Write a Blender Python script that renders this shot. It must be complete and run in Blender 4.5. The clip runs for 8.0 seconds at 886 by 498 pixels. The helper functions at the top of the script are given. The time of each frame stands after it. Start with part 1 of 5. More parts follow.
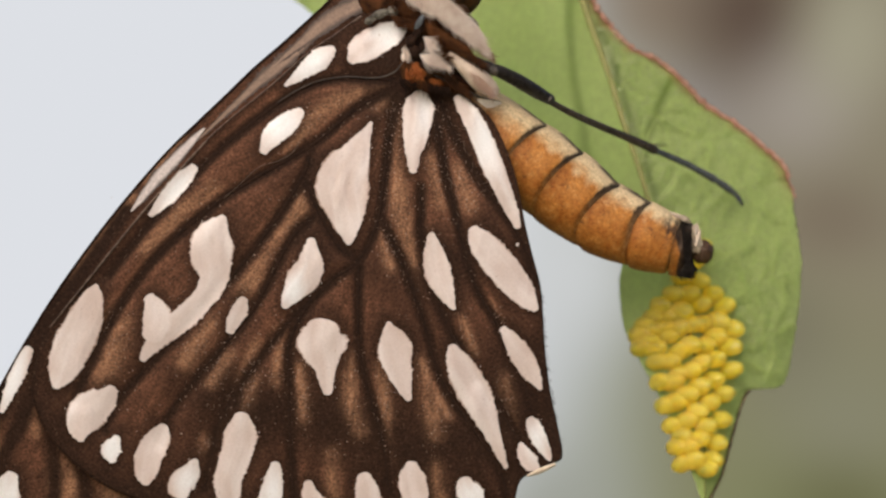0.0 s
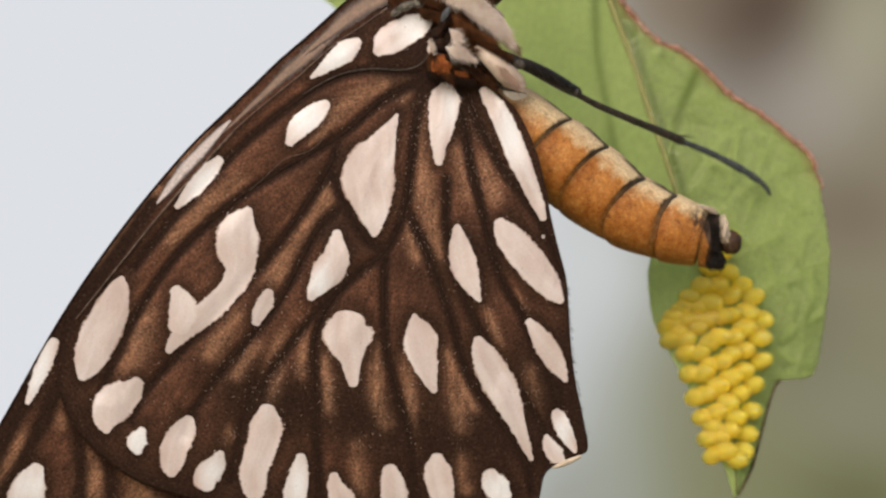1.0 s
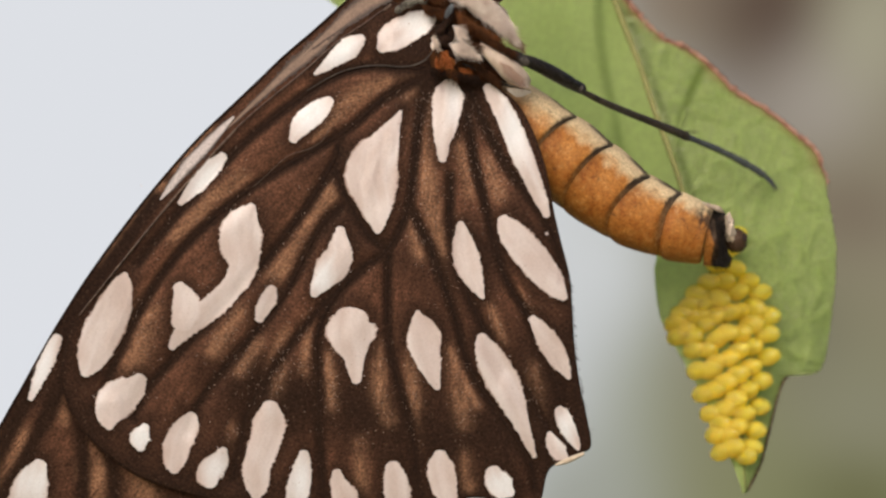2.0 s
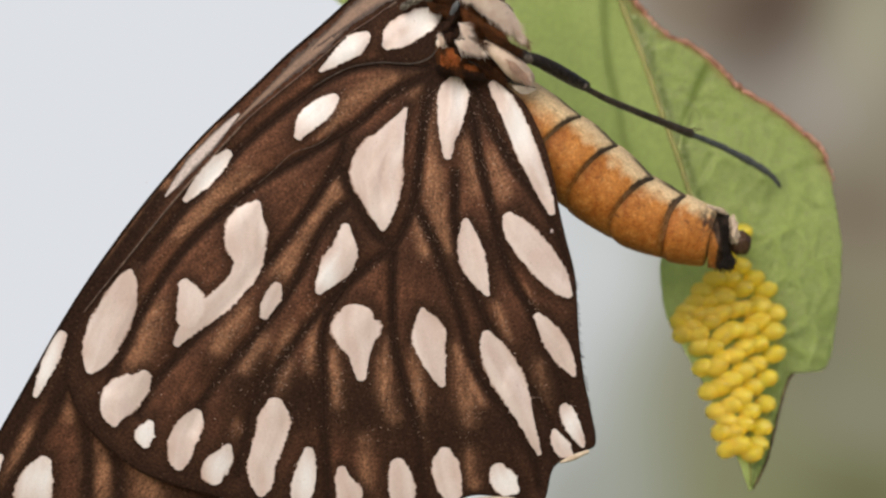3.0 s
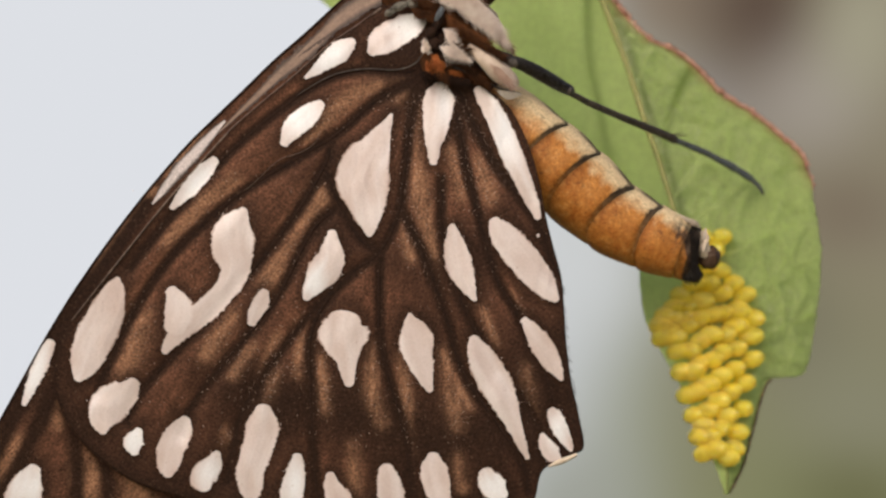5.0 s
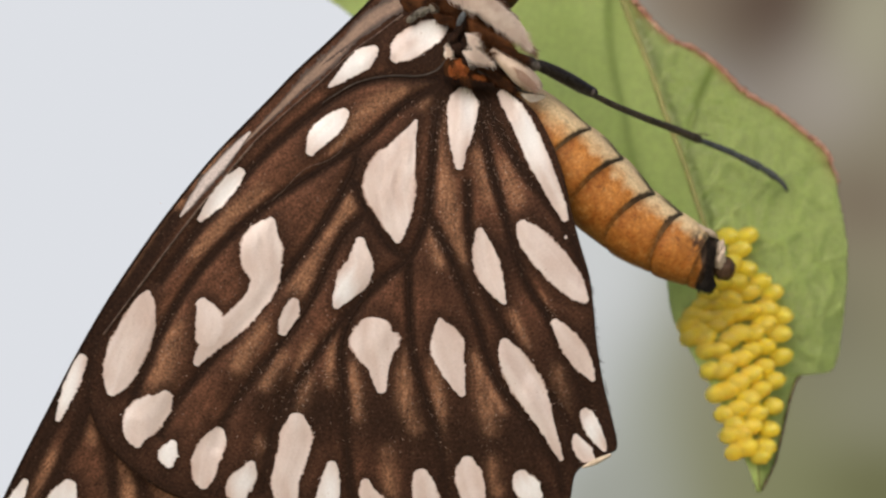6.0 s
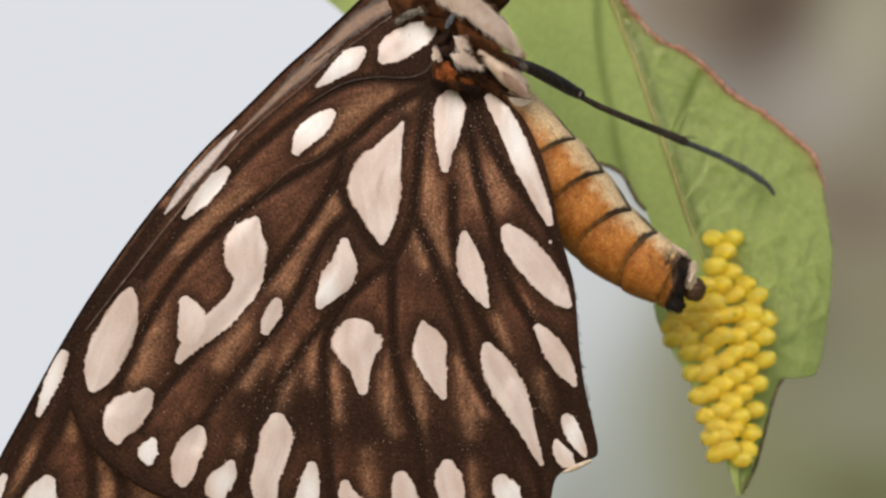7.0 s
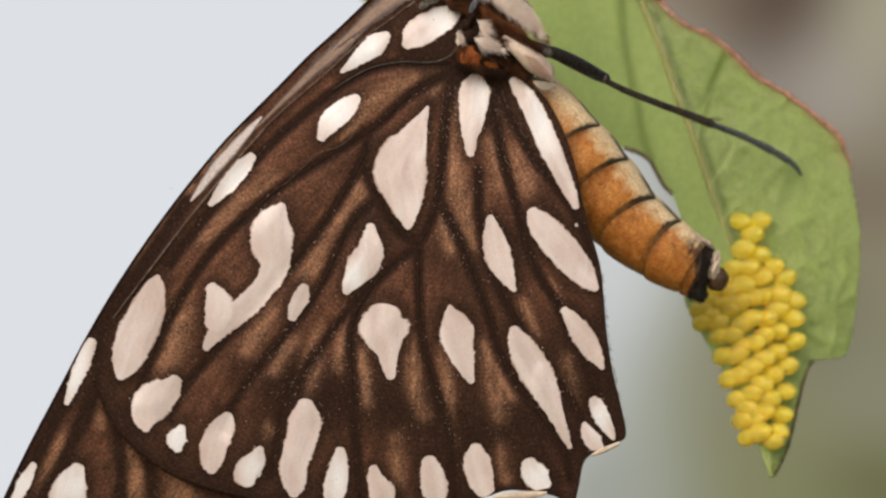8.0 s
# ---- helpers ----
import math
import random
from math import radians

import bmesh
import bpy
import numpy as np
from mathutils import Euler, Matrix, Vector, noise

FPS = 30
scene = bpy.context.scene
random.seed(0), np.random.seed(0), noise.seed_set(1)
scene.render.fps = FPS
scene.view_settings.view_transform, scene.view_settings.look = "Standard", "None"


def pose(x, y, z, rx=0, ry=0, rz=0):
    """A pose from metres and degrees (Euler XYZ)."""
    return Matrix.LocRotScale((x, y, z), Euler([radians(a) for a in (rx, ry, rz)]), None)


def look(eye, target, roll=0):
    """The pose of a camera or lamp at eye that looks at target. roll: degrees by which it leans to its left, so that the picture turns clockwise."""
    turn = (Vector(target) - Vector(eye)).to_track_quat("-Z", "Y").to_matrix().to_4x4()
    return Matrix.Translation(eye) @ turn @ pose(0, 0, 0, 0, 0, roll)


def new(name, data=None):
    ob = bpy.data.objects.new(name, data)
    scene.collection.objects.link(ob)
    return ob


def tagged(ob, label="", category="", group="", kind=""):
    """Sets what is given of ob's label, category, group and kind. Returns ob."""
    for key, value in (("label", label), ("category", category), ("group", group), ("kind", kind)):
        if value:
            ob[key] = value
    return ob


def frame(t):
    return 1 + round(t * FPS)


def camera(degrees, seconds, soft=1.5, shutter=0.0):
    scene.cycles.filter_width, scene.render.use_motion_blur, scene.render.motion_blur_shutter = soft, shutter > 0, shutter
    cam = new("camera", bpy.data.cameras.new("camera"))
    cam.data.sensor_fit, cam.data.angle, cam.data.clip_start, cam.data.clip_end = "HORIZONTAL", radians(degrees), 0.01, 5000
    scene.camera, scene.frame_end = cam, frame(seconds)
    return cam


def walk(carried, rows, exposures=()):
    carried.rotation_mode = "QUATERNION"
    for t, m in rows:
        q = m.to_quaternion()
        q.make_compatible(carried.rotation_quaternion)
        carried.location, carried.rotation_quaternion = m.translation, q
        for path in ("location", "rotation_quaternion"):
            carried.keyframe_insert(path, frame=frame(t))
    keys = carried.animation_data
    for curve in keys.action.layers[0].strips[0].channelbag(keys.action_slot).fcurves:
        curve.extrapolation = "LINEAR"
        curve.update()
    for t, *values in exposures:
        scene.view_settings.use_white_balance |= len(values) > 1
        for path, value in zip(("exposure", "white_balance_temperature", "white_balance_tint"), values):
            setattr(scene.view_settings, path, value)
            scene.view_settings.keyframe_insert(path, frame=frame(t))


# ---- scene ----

# ---- camera and its sway ----
LENS = 14.0
SHIFT = 0.4            # how much of the sway is a shift of the camera
DIST = 191.48          # mm from the lens to the upright sheet of the camera's view at y = 0
cam = camera(LENS, 8.0, soft=2.5)
# a close-up lens: sharp at the wing, softer on the leaf some millimetres behind
cam.data.dof.use_dof, cam.data.dof.focus_distance, cam.data.dof.aperture_fstop = True, 0.1922, 38.0


def sway(x, z, d, roll):
    """The camera d mm before the sheet, looking at x, z mm on it: part of each sway is a turn, the rest a shift."""
    return look((SHIFT * x / 1000, -d / 1000, SHIFT * z / 1000), (x / 1000, 0, z / 1000), roll)


walk(cam, [
    (0.0, sway(3.14, 0.94, 190.87, 1.39)),
    (0.3, sway(2.88, 0.87, 191.09, 1.55)),
    (0.5, sway(2.65, 0.72, 190.99, 1.70)),
    (0.8, sway(2.43, 0.60, 191.03, 1.48)),
    (1.0, sway(1.79, 0.49, 190.92, 1.43)),
    (1.3, sway(1.72, 0.40, 190.71, 1.63)),
    (1.5, sway(1.71, 0.27, 191.16, 1.49)),
    (1.7, sway(1.70, 0.37, 190.87, 1.51)),
    (2.8, sway(1.38, 0.08, 190.77, 1.57)),
    (3.0, sway(1.35, 0.16, 190.78, 1.60)),
    (3.2, sway(1.83, 0.40, 190.90, 1.77)),
    (3.3, sway(1.97, 0.46, 190.89, 1.86)),
    (3.5, sway(2.38, 0.39, 191.11, 2.10)),
    (3.7, sway(2.21, 0.27, 190.61, 1.92)),
    (3.8, sway(1.77, 0.47, 190.72, 1.48)),
    (4.0, sway(1.52, 0.62, 190.83, 1.30)),
    (4.2, sway(1.89, 0.47, 190.90, 1.70)),
    (5.3, sway(2.12, 0.47, 191.60, 1.00)),
    (5.4, sway(2.45, 0.60, 191.82, 1.24)),
    (5.5, sway(2.70, 0.59, 191.83, 1.53)),
    (5.6, sway(2.94, 0.65, 192.02, 2.00)),
    (5.7, sway(2.78, 0.62, 191.92, 1.78)),
    (5.8, sway(2.16, 0.62, 191.45, 1.07)),
    (5.9, sway(1.58, 0.69, 192.05, 0.62)),
    (6.0, sway(0.55, 0.70, 191.60, -0.49)),
    (6.1, sway(0.39, 0.68, 191.76, -0.31)),
    (6.2, sway(0.24, 0.51, 191.94, -0.22)),
    (6.3, sway(0.41, 0.30, 191.46, -0.05)),
    (6.4, sway(0.76, 0.11, 191.56, 0.63)),
    (6.5, sway(0.97, -0.03, 191.61, 0.59)),
    (6.6, sway(1.02, 0.02, 191.31, 0.41)),
    (6.7, sway(0.94, 0.09, 190.98, 0.42)),
    (6.8, sway(0.74, 0.37, 191.22, -0.24)),
    (6.9, sway(0.92, 0.58, 191.06, -0.26)),
    (7.0, sway(1.39, 0.84, 191.39, 0.60)),
    (7.1, sway(2.13, 0.95, 191.73, 0.73)),
    (7.2, sway(3.08, 0.93, 191.50, 1.83)),
    (7.3, sway(3.56, 0.92, 191.49, 2.23)),
    (7.4, sway(3.70, 0.76, 191.72, 2.47)),
    (7.5, sway(3.42, 0.64, 191.46, 2.28)),
    (7.6, sway(2.60, 0.51, 191.95, 1.45)),
    (7.7, sway(1.58, 0.40, 192.10, 0.79)),
    (7.8, sway(0.71, 0.26, 192.21, 0.17)),
    (7.9, sway(0.09, 0.14, 191.66, -0.20)),
    (8.0, sway(0.00, 0.00, 191.48, 0.00)),
], exposures=[(0.0, 0.0, 6500, 10), (8.0, 0.0, 6500, 10)])

# ---- world and light: bright overcast ----
world = bpy.data.worlds.new("sky")
scene.world = world
world.use_nodes = True
wn = world.node_tree
sky = wn.nodes.new("ShaderNodeTexSky")
sky.sky_type, sky.sun_disc = "NISHITA", False
sky.sun_elevation, sky.sun_rotation = radians(32), radians(199)
sky.air_density, sky.dust_density, sky.ozone_density = 0.6, 6.0, 0.5
wn.links.new(sky.outputs[0], wn.nodes["Background"].inputs[0])
wn.nodes["Background"].inputs[1].default_value = 0.127

sun = new("sun", bpy.data.lights.new("sun", "SUN"))
sun.data.energy, sun.data.angle, sun.data.color = 0.5, radians(65), (1.0, 0.94, 0.87)
sun.matrix_world = look((-0.12, -1.0, 0.72), (0, 0, 0))

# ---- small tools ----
U = 3e-5               # one unit of the sheet, a pixel of the camera's view: 0.03 mm


def at(u, v, d=0.0):
    """A place fitted to the camera's view (u to the right, v down, from its upper left corner), d mm behind the sheet,
    scaled to keep its spot in that view.
    """
    k = 1 + d / DIST
    return Vector(((u - 784) * U * k, d / 1000, (441 - v) * U * k))


def spline(points, n):
    """n + 1 rows on a smooth curve through the points."""
    p = np.array(points, float)
    p = np.vstack([2 * p[0] - p[1], p, 2 * p[-1] - p[-2]])
    out, m = [], len(p) - 3
    for t in np.linspace(0, m, n + 1):
        i = min(int(t), m - 1)
        f = t - i
        a, b, c, d = p[i:i + 4]
        out.append(0.5 * (2 * b + (c - a) * f + (2 * a - 5 * b + 4 * c - d) * f ** 2 + (3 * b - a - 3 * c + d) * f ** 3))
    return np.array(out)


def smooth(lo, hi, x):
    f = np.clip((x - lo) / (hi - lo), 0, 1)
    return f * f * (3 - 2 * f)


def thing(name, origin, label, category, **more):
    ob = new(name)
    ob.empty_display_size = 0.002
    ob.location = origin
    return tagged(ob, label, category, **more)


def base_of(ob):
    while ob.parent:
        ob = ob.parent
    return ob.location


def part(name, bm, material, parent, label="", local=False, kind=""):
    """Links a bmesh, drawn in world places, as one mesh under a thing or a part."""
    me = bpy.data.meshes.new(name)
    if not local:
        bm.transform(Matrix.Translation(-base_of(parent)))
    bm.to_mesh(me)
    bm.free()
    for poly in me.polygons:
        poly.use_smooth = True
    for m in material if isinstance(material, (list, tuple)) else [material]:
        me.materials.append(m)
    ob = new(name, me)
    ob.parent = parent
    return tagged(ob, label, kind=kind)


def tube(bm, path, radii, sides=10, caps=True):
    """A round tube of changing thickness along a path of places."""
    rings = []
    n = len(path)
    for i, p in enumerate(path):
        t = (path[min(i + 1, n - 1)] - path[max(i - 1, 0)]).normalized()
        a = t.cross(Vector((0, 1, 0)))
        a = a.normalized() if a.length > 1e-6 else Vector((1, 0, 0))
        b = t.cross(a)
        rings.append([bm.verts.new(p + float(radii[i]) * (math.cos(w) * a + math.sin(w) * b))
                      for w in (2 * math.pi * k / sides for k in range(sides))])
    for r, s in zip(rings, rings[1:]):
        for k in range(sides):
            bm.faces.new((r[k], r[(k + 1) % sides], s[(k + 1) % sides], s[k]))
    if caps:
        bm.faces.new(rings[0][::-1]), bm.faces.new(rings[-1])
    return rings


def drawn_tube(bm, points, sides=10, n=40):
    """A tube through rows (u, v, depth in mm, radius in sheet units)."""
    rows = spline(points, n)
    return tube(bm, [at(*r[:3]) for r in rows], [max(r[3], 0.3) * U for r in rows], sides)


# ---- materials ----
def material(name, rough=0.6):
    m = bpy.data.materials.new(name)
    m.use_nodes = True
    n = m.node_tree.nodes
    n["Principled BSDF"].inputs["Roughness"].default_value = rough
    return m, m.node_tree, n["Principled BSDF"]


def node(nt, kind, **inputs):
    n = nt.nodes.new(kind)
    for key, value in inputs.items():
        key = key.replace("_", " ")
        if isinstance(value, bpy.types.NodeSocket):
            nt.links.new(value, n.inputs[key])
        else:
            n.inputs[key].default_value = value
    return n


def millimetres(nt, stretch=(1, 1, 1), source="Object"):
    co = nt.nodes.new("ShaderNodeTexCoord")
    mp = nt.nodes.new("ShaderNodeMapping")
    mp.inputs["Scale"].default_value = [1000 * s for s in stretch]
    nt.links.new(co.outputs[source], mp.inputs["Vector"])
    return mp.outputs[0]


def noise_of(nt, vector, scale, detail=3.0, rough=0.55):
    return node(nt, "ShaderNodeTexNoise", Vector=vector, Scale=scale, Detail=detail, Roughness=rough).outputs[0]


def ramp(nt, fac, stops):
    r = nt.nodes.new("ShaderNodeValToRGB")
    nt.links.new(fac, r.inputs[0])
    e = r.color_ramp.elements
    while len(e) < len(stops):
        e.new(0.5)
    for el, (p, c) in zip(e, stops):
        el.position = p
        el.color = (*c, 1) if len(c) == 3 else c
    return r.outputs[0]


def grey(lo, hi, a=0.0, b=1.0):
    return [(lo, (a, a, a)), (hi, (b, b, b))]


def mix(nt, fac, a, b, kind="MIX"):
    n = nt.nodes.new("ShaderNodeMix")
    n.data_type, n.blend_type = "RGBA", kind
    for sock, value in ((n.inputs[0], fac), (n.inputs[6], a), (n.inputs[7], b)):
        if isinstance(value, bpy.types.NodeSocket):
            nt.links.new(value, sock)
        else:
            sock.default_value = (*value, 1) if isinstance(value, tuple) else value
    return n.outputs[2]


def bump(nt, bsdf, height, strength, distance):
    b = node(nt, "ShaderNodeBump", Height=height, Strength=strength, Distance=distance)
    nt.links.new(b.outputs[0], bsdf.inputs["Normal"])


def attribute(nt, name):
    a = nt.nodes.new("ShaderNodeAttribute")
    a.attribute_name = name
    return a.outputs["Fac"]


def wing_material(name, dark, brown, ochre):
    m, nt, b = material(name, 0.75)
    mm = millimetres(nt)
    cell, pale = attribute(nt, "cell"), attribute(nt, "pale")
    uv = nt.nodes.new("ShaderNodeTexCoord").outputs["UV"]
    streak = noise_of(nt, uv, 1.3, 5.0, 0.65)
    patch = noise_of(nt, mm, 0.9, 5.0, 0.7)
    grain = noise_of(nt, mm, 9.0, 3.0, 0.75)
    along = mix(nt, 0.35, streak, patch)
    fac = mix(nt, 1.0, ramp(nt, along, grey(0.34, 0.62, 0.34, 1.0)), cell, "MULTIPLY")
    fac = mix(nt, 1.0, fac, ramp(nt, noise_of(nt, mm, 0.24, 3.0, 0.6), grey(0.38, 0.60, 0.40, 1.15)), "MULTIPLY")
    col = mix(nt, fac, dark, brown)
    worn = mix(nt, 1.0, pale, ramp(nt, along, grey(0.36, 0.60, 0.15, 0.8)), "MULTIPLY")
    col = mix(nt, worn, col, ochre)
    col = mix(nt, 1.0, col, ramp(nt, grain, grey(0.34, 0.68, 0.34, 1.80)), "MULTIPLY")
    # rows of scales lie across the wing, in fine lines
    rows = node(nt, "ShaderNodeTexWave", Vector=uv, Scale=3.4, Distortion=2.2, Detail=2.0, Detail_Scale=3.0)
    rows.bands_direction = "Y"
    col = mix(nt, 1.0, col, ramp(nt, rows.outputs[1], grey(0.0, 1.0, 0.94, 1.06)), "MULTIPLY")
    speck = noise_of(nt, mm, 6.5, 3.0, 0.65)
    near = ramp(nt, pale, grey(0.0, 0.8, 0.42, 1.0))
    col = mix(nt, mix(nt, 1.0, ramp(nt, speck, grey(0.63, 0.73, 0.0, 0.8)), near, "MULTIPLY"), col, (0.32, 0.20, 0.14))
    nt.links.new(col, b.inputs["Base Color"])
    b.inputs["Specular IOR Level"].default_value = 0.12
    bump(nt, b, mix(nt, 0.5, grain, streak), 0.6, 5e-5)
    return m


WING = wing_material("brown_wing_scales", (0.021, 0.0097, 0.0055), (0.146, 0.065, 0.037), (0.34, 0.182, 0.104))


def spot_material():
    m, nt, b = material("pearly_white_scales", 0.36)
    mm = millimetres(nt)
    uv = nt.nodes.new("ShaderNodeTexCoord").outputs["UV"]
    fold = noise_of(nt, uv, 0.8, 2.0, 0.4)
    soft = noise_of(nt, mm, 0.33, 3.0)
    crease = noise_of(nt, millimetres(nt, (1, 1, 0.45)), 0.8, 2.0, 0.5)
    grain = noise_of(nt, mm, 10.0, 2.0, 0.6)
    col = mix(nt, ramp(nt, mix(nt, 0.55, fold, soft), grey(0.38, 0.64)), (0.555, 0.452, 0.42), (0.69, 0.622, 0.61))
    # sheen of the spots, painted into the colour as bluish white
    col = mix(nt, ramp(nt, mix(nt, 0.5, attribute(nt, "painted_sheen"), fold), grey(0.32, 0.76)), col, (0.79, 0.80, 0.83))
    col = mix(nt, 1.0, col, ramp(nt, grain, grey(0.3, 0.7, 0.92, 1.05)), "MULTIPLY")
    loose = noise_of(nt, mm, 7.5, 2.0, 0.5)
    col = mix(nt, ramp(nt, loose, grey(0.715, 0.75, 0.0, 0.65)), col, (0.30, 0.16, 0.11))
    # towards the edge the white scales stand thinner over the brown ones
    sparse = mix(nt, 0.55, ramp(nt, attribute(nt, "thin"), grey(0.80, 1.0)), noise_of(nt, mm, 7.0, 2.0, 0.6))
    col = mix(nt, ramp(nt, sparse, grey(0.52, 0.68, 0.0, 0.85)), col, (0.24, 0.125, 0.085))
    nt.links.new(col, b.inputs["Base Color"])
    b.inputs["Specular IOR Level"].default_value = 0.9
    bump(nt, b, mix(nt, 0.05, mix(nt, 0.15, crease, fold), grain), 0.9, 4.0e-4)
    return m


SPOT = spot_material()


def plain_material(name, a, c, scale, rough=0.6, relief=0.4, depth=3e-5, gloss=0.3):
    m, nt, b = material(name, rough)
    b.inputs["Specular IOR Level"].default_value = gloss
    mm = millimetres(nt)
    f = noise_of(nt, mm, scale, 4.0, 0.6)
    nt.links.new(mix(nt, ramp(nt, f, grey(0.32, 0.68)), a, c), b.inputs["Base Color"])
    bump(nt, b, f, relief, depth)
    return m


def scuffed_material(name, brown, pale, lo, hi):
    """Scales rubbed off in streaks: full in the strip's middle, broken up towards its sides."""
    m, nt, b = material(name, 0.5)
    mm = millimetres(nt)
    uv = nt.nodes.new("ShaderNodeTexCoord").outputs["UV"]
    rubbed = mix(nt, 0.5, noise_of(nt, uv, 2.2, 3.0, 0.6), noise_of(nt, mm, 5.0, 3.0, 0.7))
    full = mix(nt, 0.55, ramp(nt, attribute(nt, "thin"), grey(0.35, 1.0, 1.0, 0.0)), rubbed)
    col = mix(nt, ramp(nt, full, grey(lo, hi)), brown, pale)
    grain = noise_of(nt, mm, 9.0, 2.0, 0.6)
    col = mix(nt, 1.0, col, ramp(nt, grain, grey(0.3, 0.7, 0.75, 1.2)), "MULTIPLY")
    nt.links.new(col, b.inputs["Base Color"])
    bump(nt, b, rubbed, 0.6, 6e-5)
    return m


SCUFFED = scuffed_material("scuffed_lilac_scales", (0.05, 0.028, 0.019), (0.56, 0.50, 0.49), 0.36, 0.66)
PALE_SCALE = plain_material("pale_loose_scales", (0.20, 0.13, 0.095), (0.50, 0.38, 0.31), 3, 0.6)
WORN_TAN = scuffed_material("worn_tan_scales", (0.045, 0.023, 0.014), (0.26, 0.165, 0.115), 0.42, 0.80)
VEIN = plain_material("dark_vein", (0.012, 0.007, 0.005), (0.03, 0.015, 0.009), 4, 0.8, 0.4, 3e-5, 0.1)
PALE_VEIN = plain_material("worn_pale_vein", (0.035, 0.02, 0.014), (0.20, 0.145, 0.11), 5, 0.6)
BLACK = plain_material("black_chitin", (0.008, 0.007, 0.007), (0.035, 0.029, 0.025), 6, 0.55, 0.8, 7e-5, 0.14)
GREYBLUE = plain_material("slate_scales", (0.045, 0.052, 0.060), (0.13, 0.145, 0.16), 5, 0.5)
FUR_DARK = plain_material("dark_brown_fur", (0.014, 0.007, 0.004), (0.12, 0.048, 0.019), 1.4, 0.85, 0.8, 1e-4, 0.1)
FUR_RUST = plain_material("rust_fur", (0.20, 0.055, 0.016), (0.46, 0.150, 0.045), 3, 0.85, 0.8, 1e-4, 0.1)
FUR_WHITE = plain_material("cream_hair", (0.66, 0.53, 0.45), (0.88, 0.80, 0.72), 1.3, 0.8)
WHITE_SCALE = plain_material("cream_scale_patch", (0.46, 0.36, 0.285), (0.72, 0.61, 0.51), 0.9, 0.7, 0.3, 5e-5)
FLAP_SCALE = plain_material("pale_lilac_scales", (0.50, 0.43, 0.38), (0.70, 0.64, 0.60), 2, 0.5)
LEG_BLACK = plain_material("glossy_black_leg", (0.006, 0.005, 0.005), (0.030, 0.024, 0.020), 5, 0.36, 0.7, 6e-5, 0.28)
LEG_BROWN = plain_material("dark_brown_leg", (0.014, 0.011, 0.009), (0.075, 0.058, 0.046), 4, 0.45, 0.7, 6e-5, 0.35)
LEG_JOINT = plain_material("greyish_leg_joint", (0.020, 0.018, 0.016), (0.11, 0.095, 0.08), 3, 0.5)
PLATE = plain_material("greyish_plate", (0.035, 0.032, 0.026), (0.24, 0.22, 0.18), 2.5, 0.5, 0.6, 6e-5, 0.3)
FUR_TAN = plain_material("pinkish_tan_hair", (0.34, 0.21, 0.15), (0.58, 0.42, 0.33), 1.2, 0.8)
FUR_BROWN = plain_material("rusty_brown_fur", (0.035, 0.014, 0.006), (0.20, 0.075, 0.028), 1.6, 0.85, 0.8, 1e-4, 0.1)
TUBE_BROWN = plain_material("brown_chitin", (0.035, 0.02, 0.012), (0.10, 0.055, 0.03), 4, 0.5)
FRINGE = plain_material("cream_fringe", (0.46, 0.37, 0.27), (0.66, 0.57, 0.46), 4, 0.7)


def abdomen_material():
    m, nt, b = material("orange_abdomen_scales", 0.55)
    mm = millimetres(nt)
    blotch = noise_of(nt, mm, 0.55, 4.0, 0.6)
    grain = noise_of(nt, mm, 8.0, 3.0, 0.65)
    mottle = noise_of(nt, mm, 2.6, 4.0, 0.7)
    orange = mix(nt, ramp(nt, mix(nt, 0.5, blotch, mottle), grey(0.38, 0.60)), (0.295, 0.094, 0.013), (0.50, 0.215, 0.047))
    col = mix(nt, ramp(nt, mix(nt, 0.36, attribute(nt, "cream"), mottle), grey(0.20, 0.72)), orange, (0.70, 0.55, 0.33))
    dirt = noise_of(nt, mm, 1.6, 5.0, 0.7)
    col = mix(nt, ramp(nt, dirt, grey(0.58, 0.72, 0.0, 0.75)), col, (0.09, 0.035, 0.012))
    col = mix(nt, attribute(nt, "dusk"), col, mix(nt, ramp(nt, mottle, grey(0.45, 0.68)), (0.014, 0.009, 0.007), (0.085, 0.055, 0.036)))
    col = mix(nt, 1.0, col, ramp(nt, grain, grey(0.32, 0.68, 0.70, 1.28)), "MULTIPLY")
    nt.links.new(col, b.inputs["Base Color"])
    b.inputs["Specular IOR Level"].default_value = 0.3
    bump(nt, b, grain, 0.55, 4e-5)
    return m


ABDOMEN = abdomen_material()


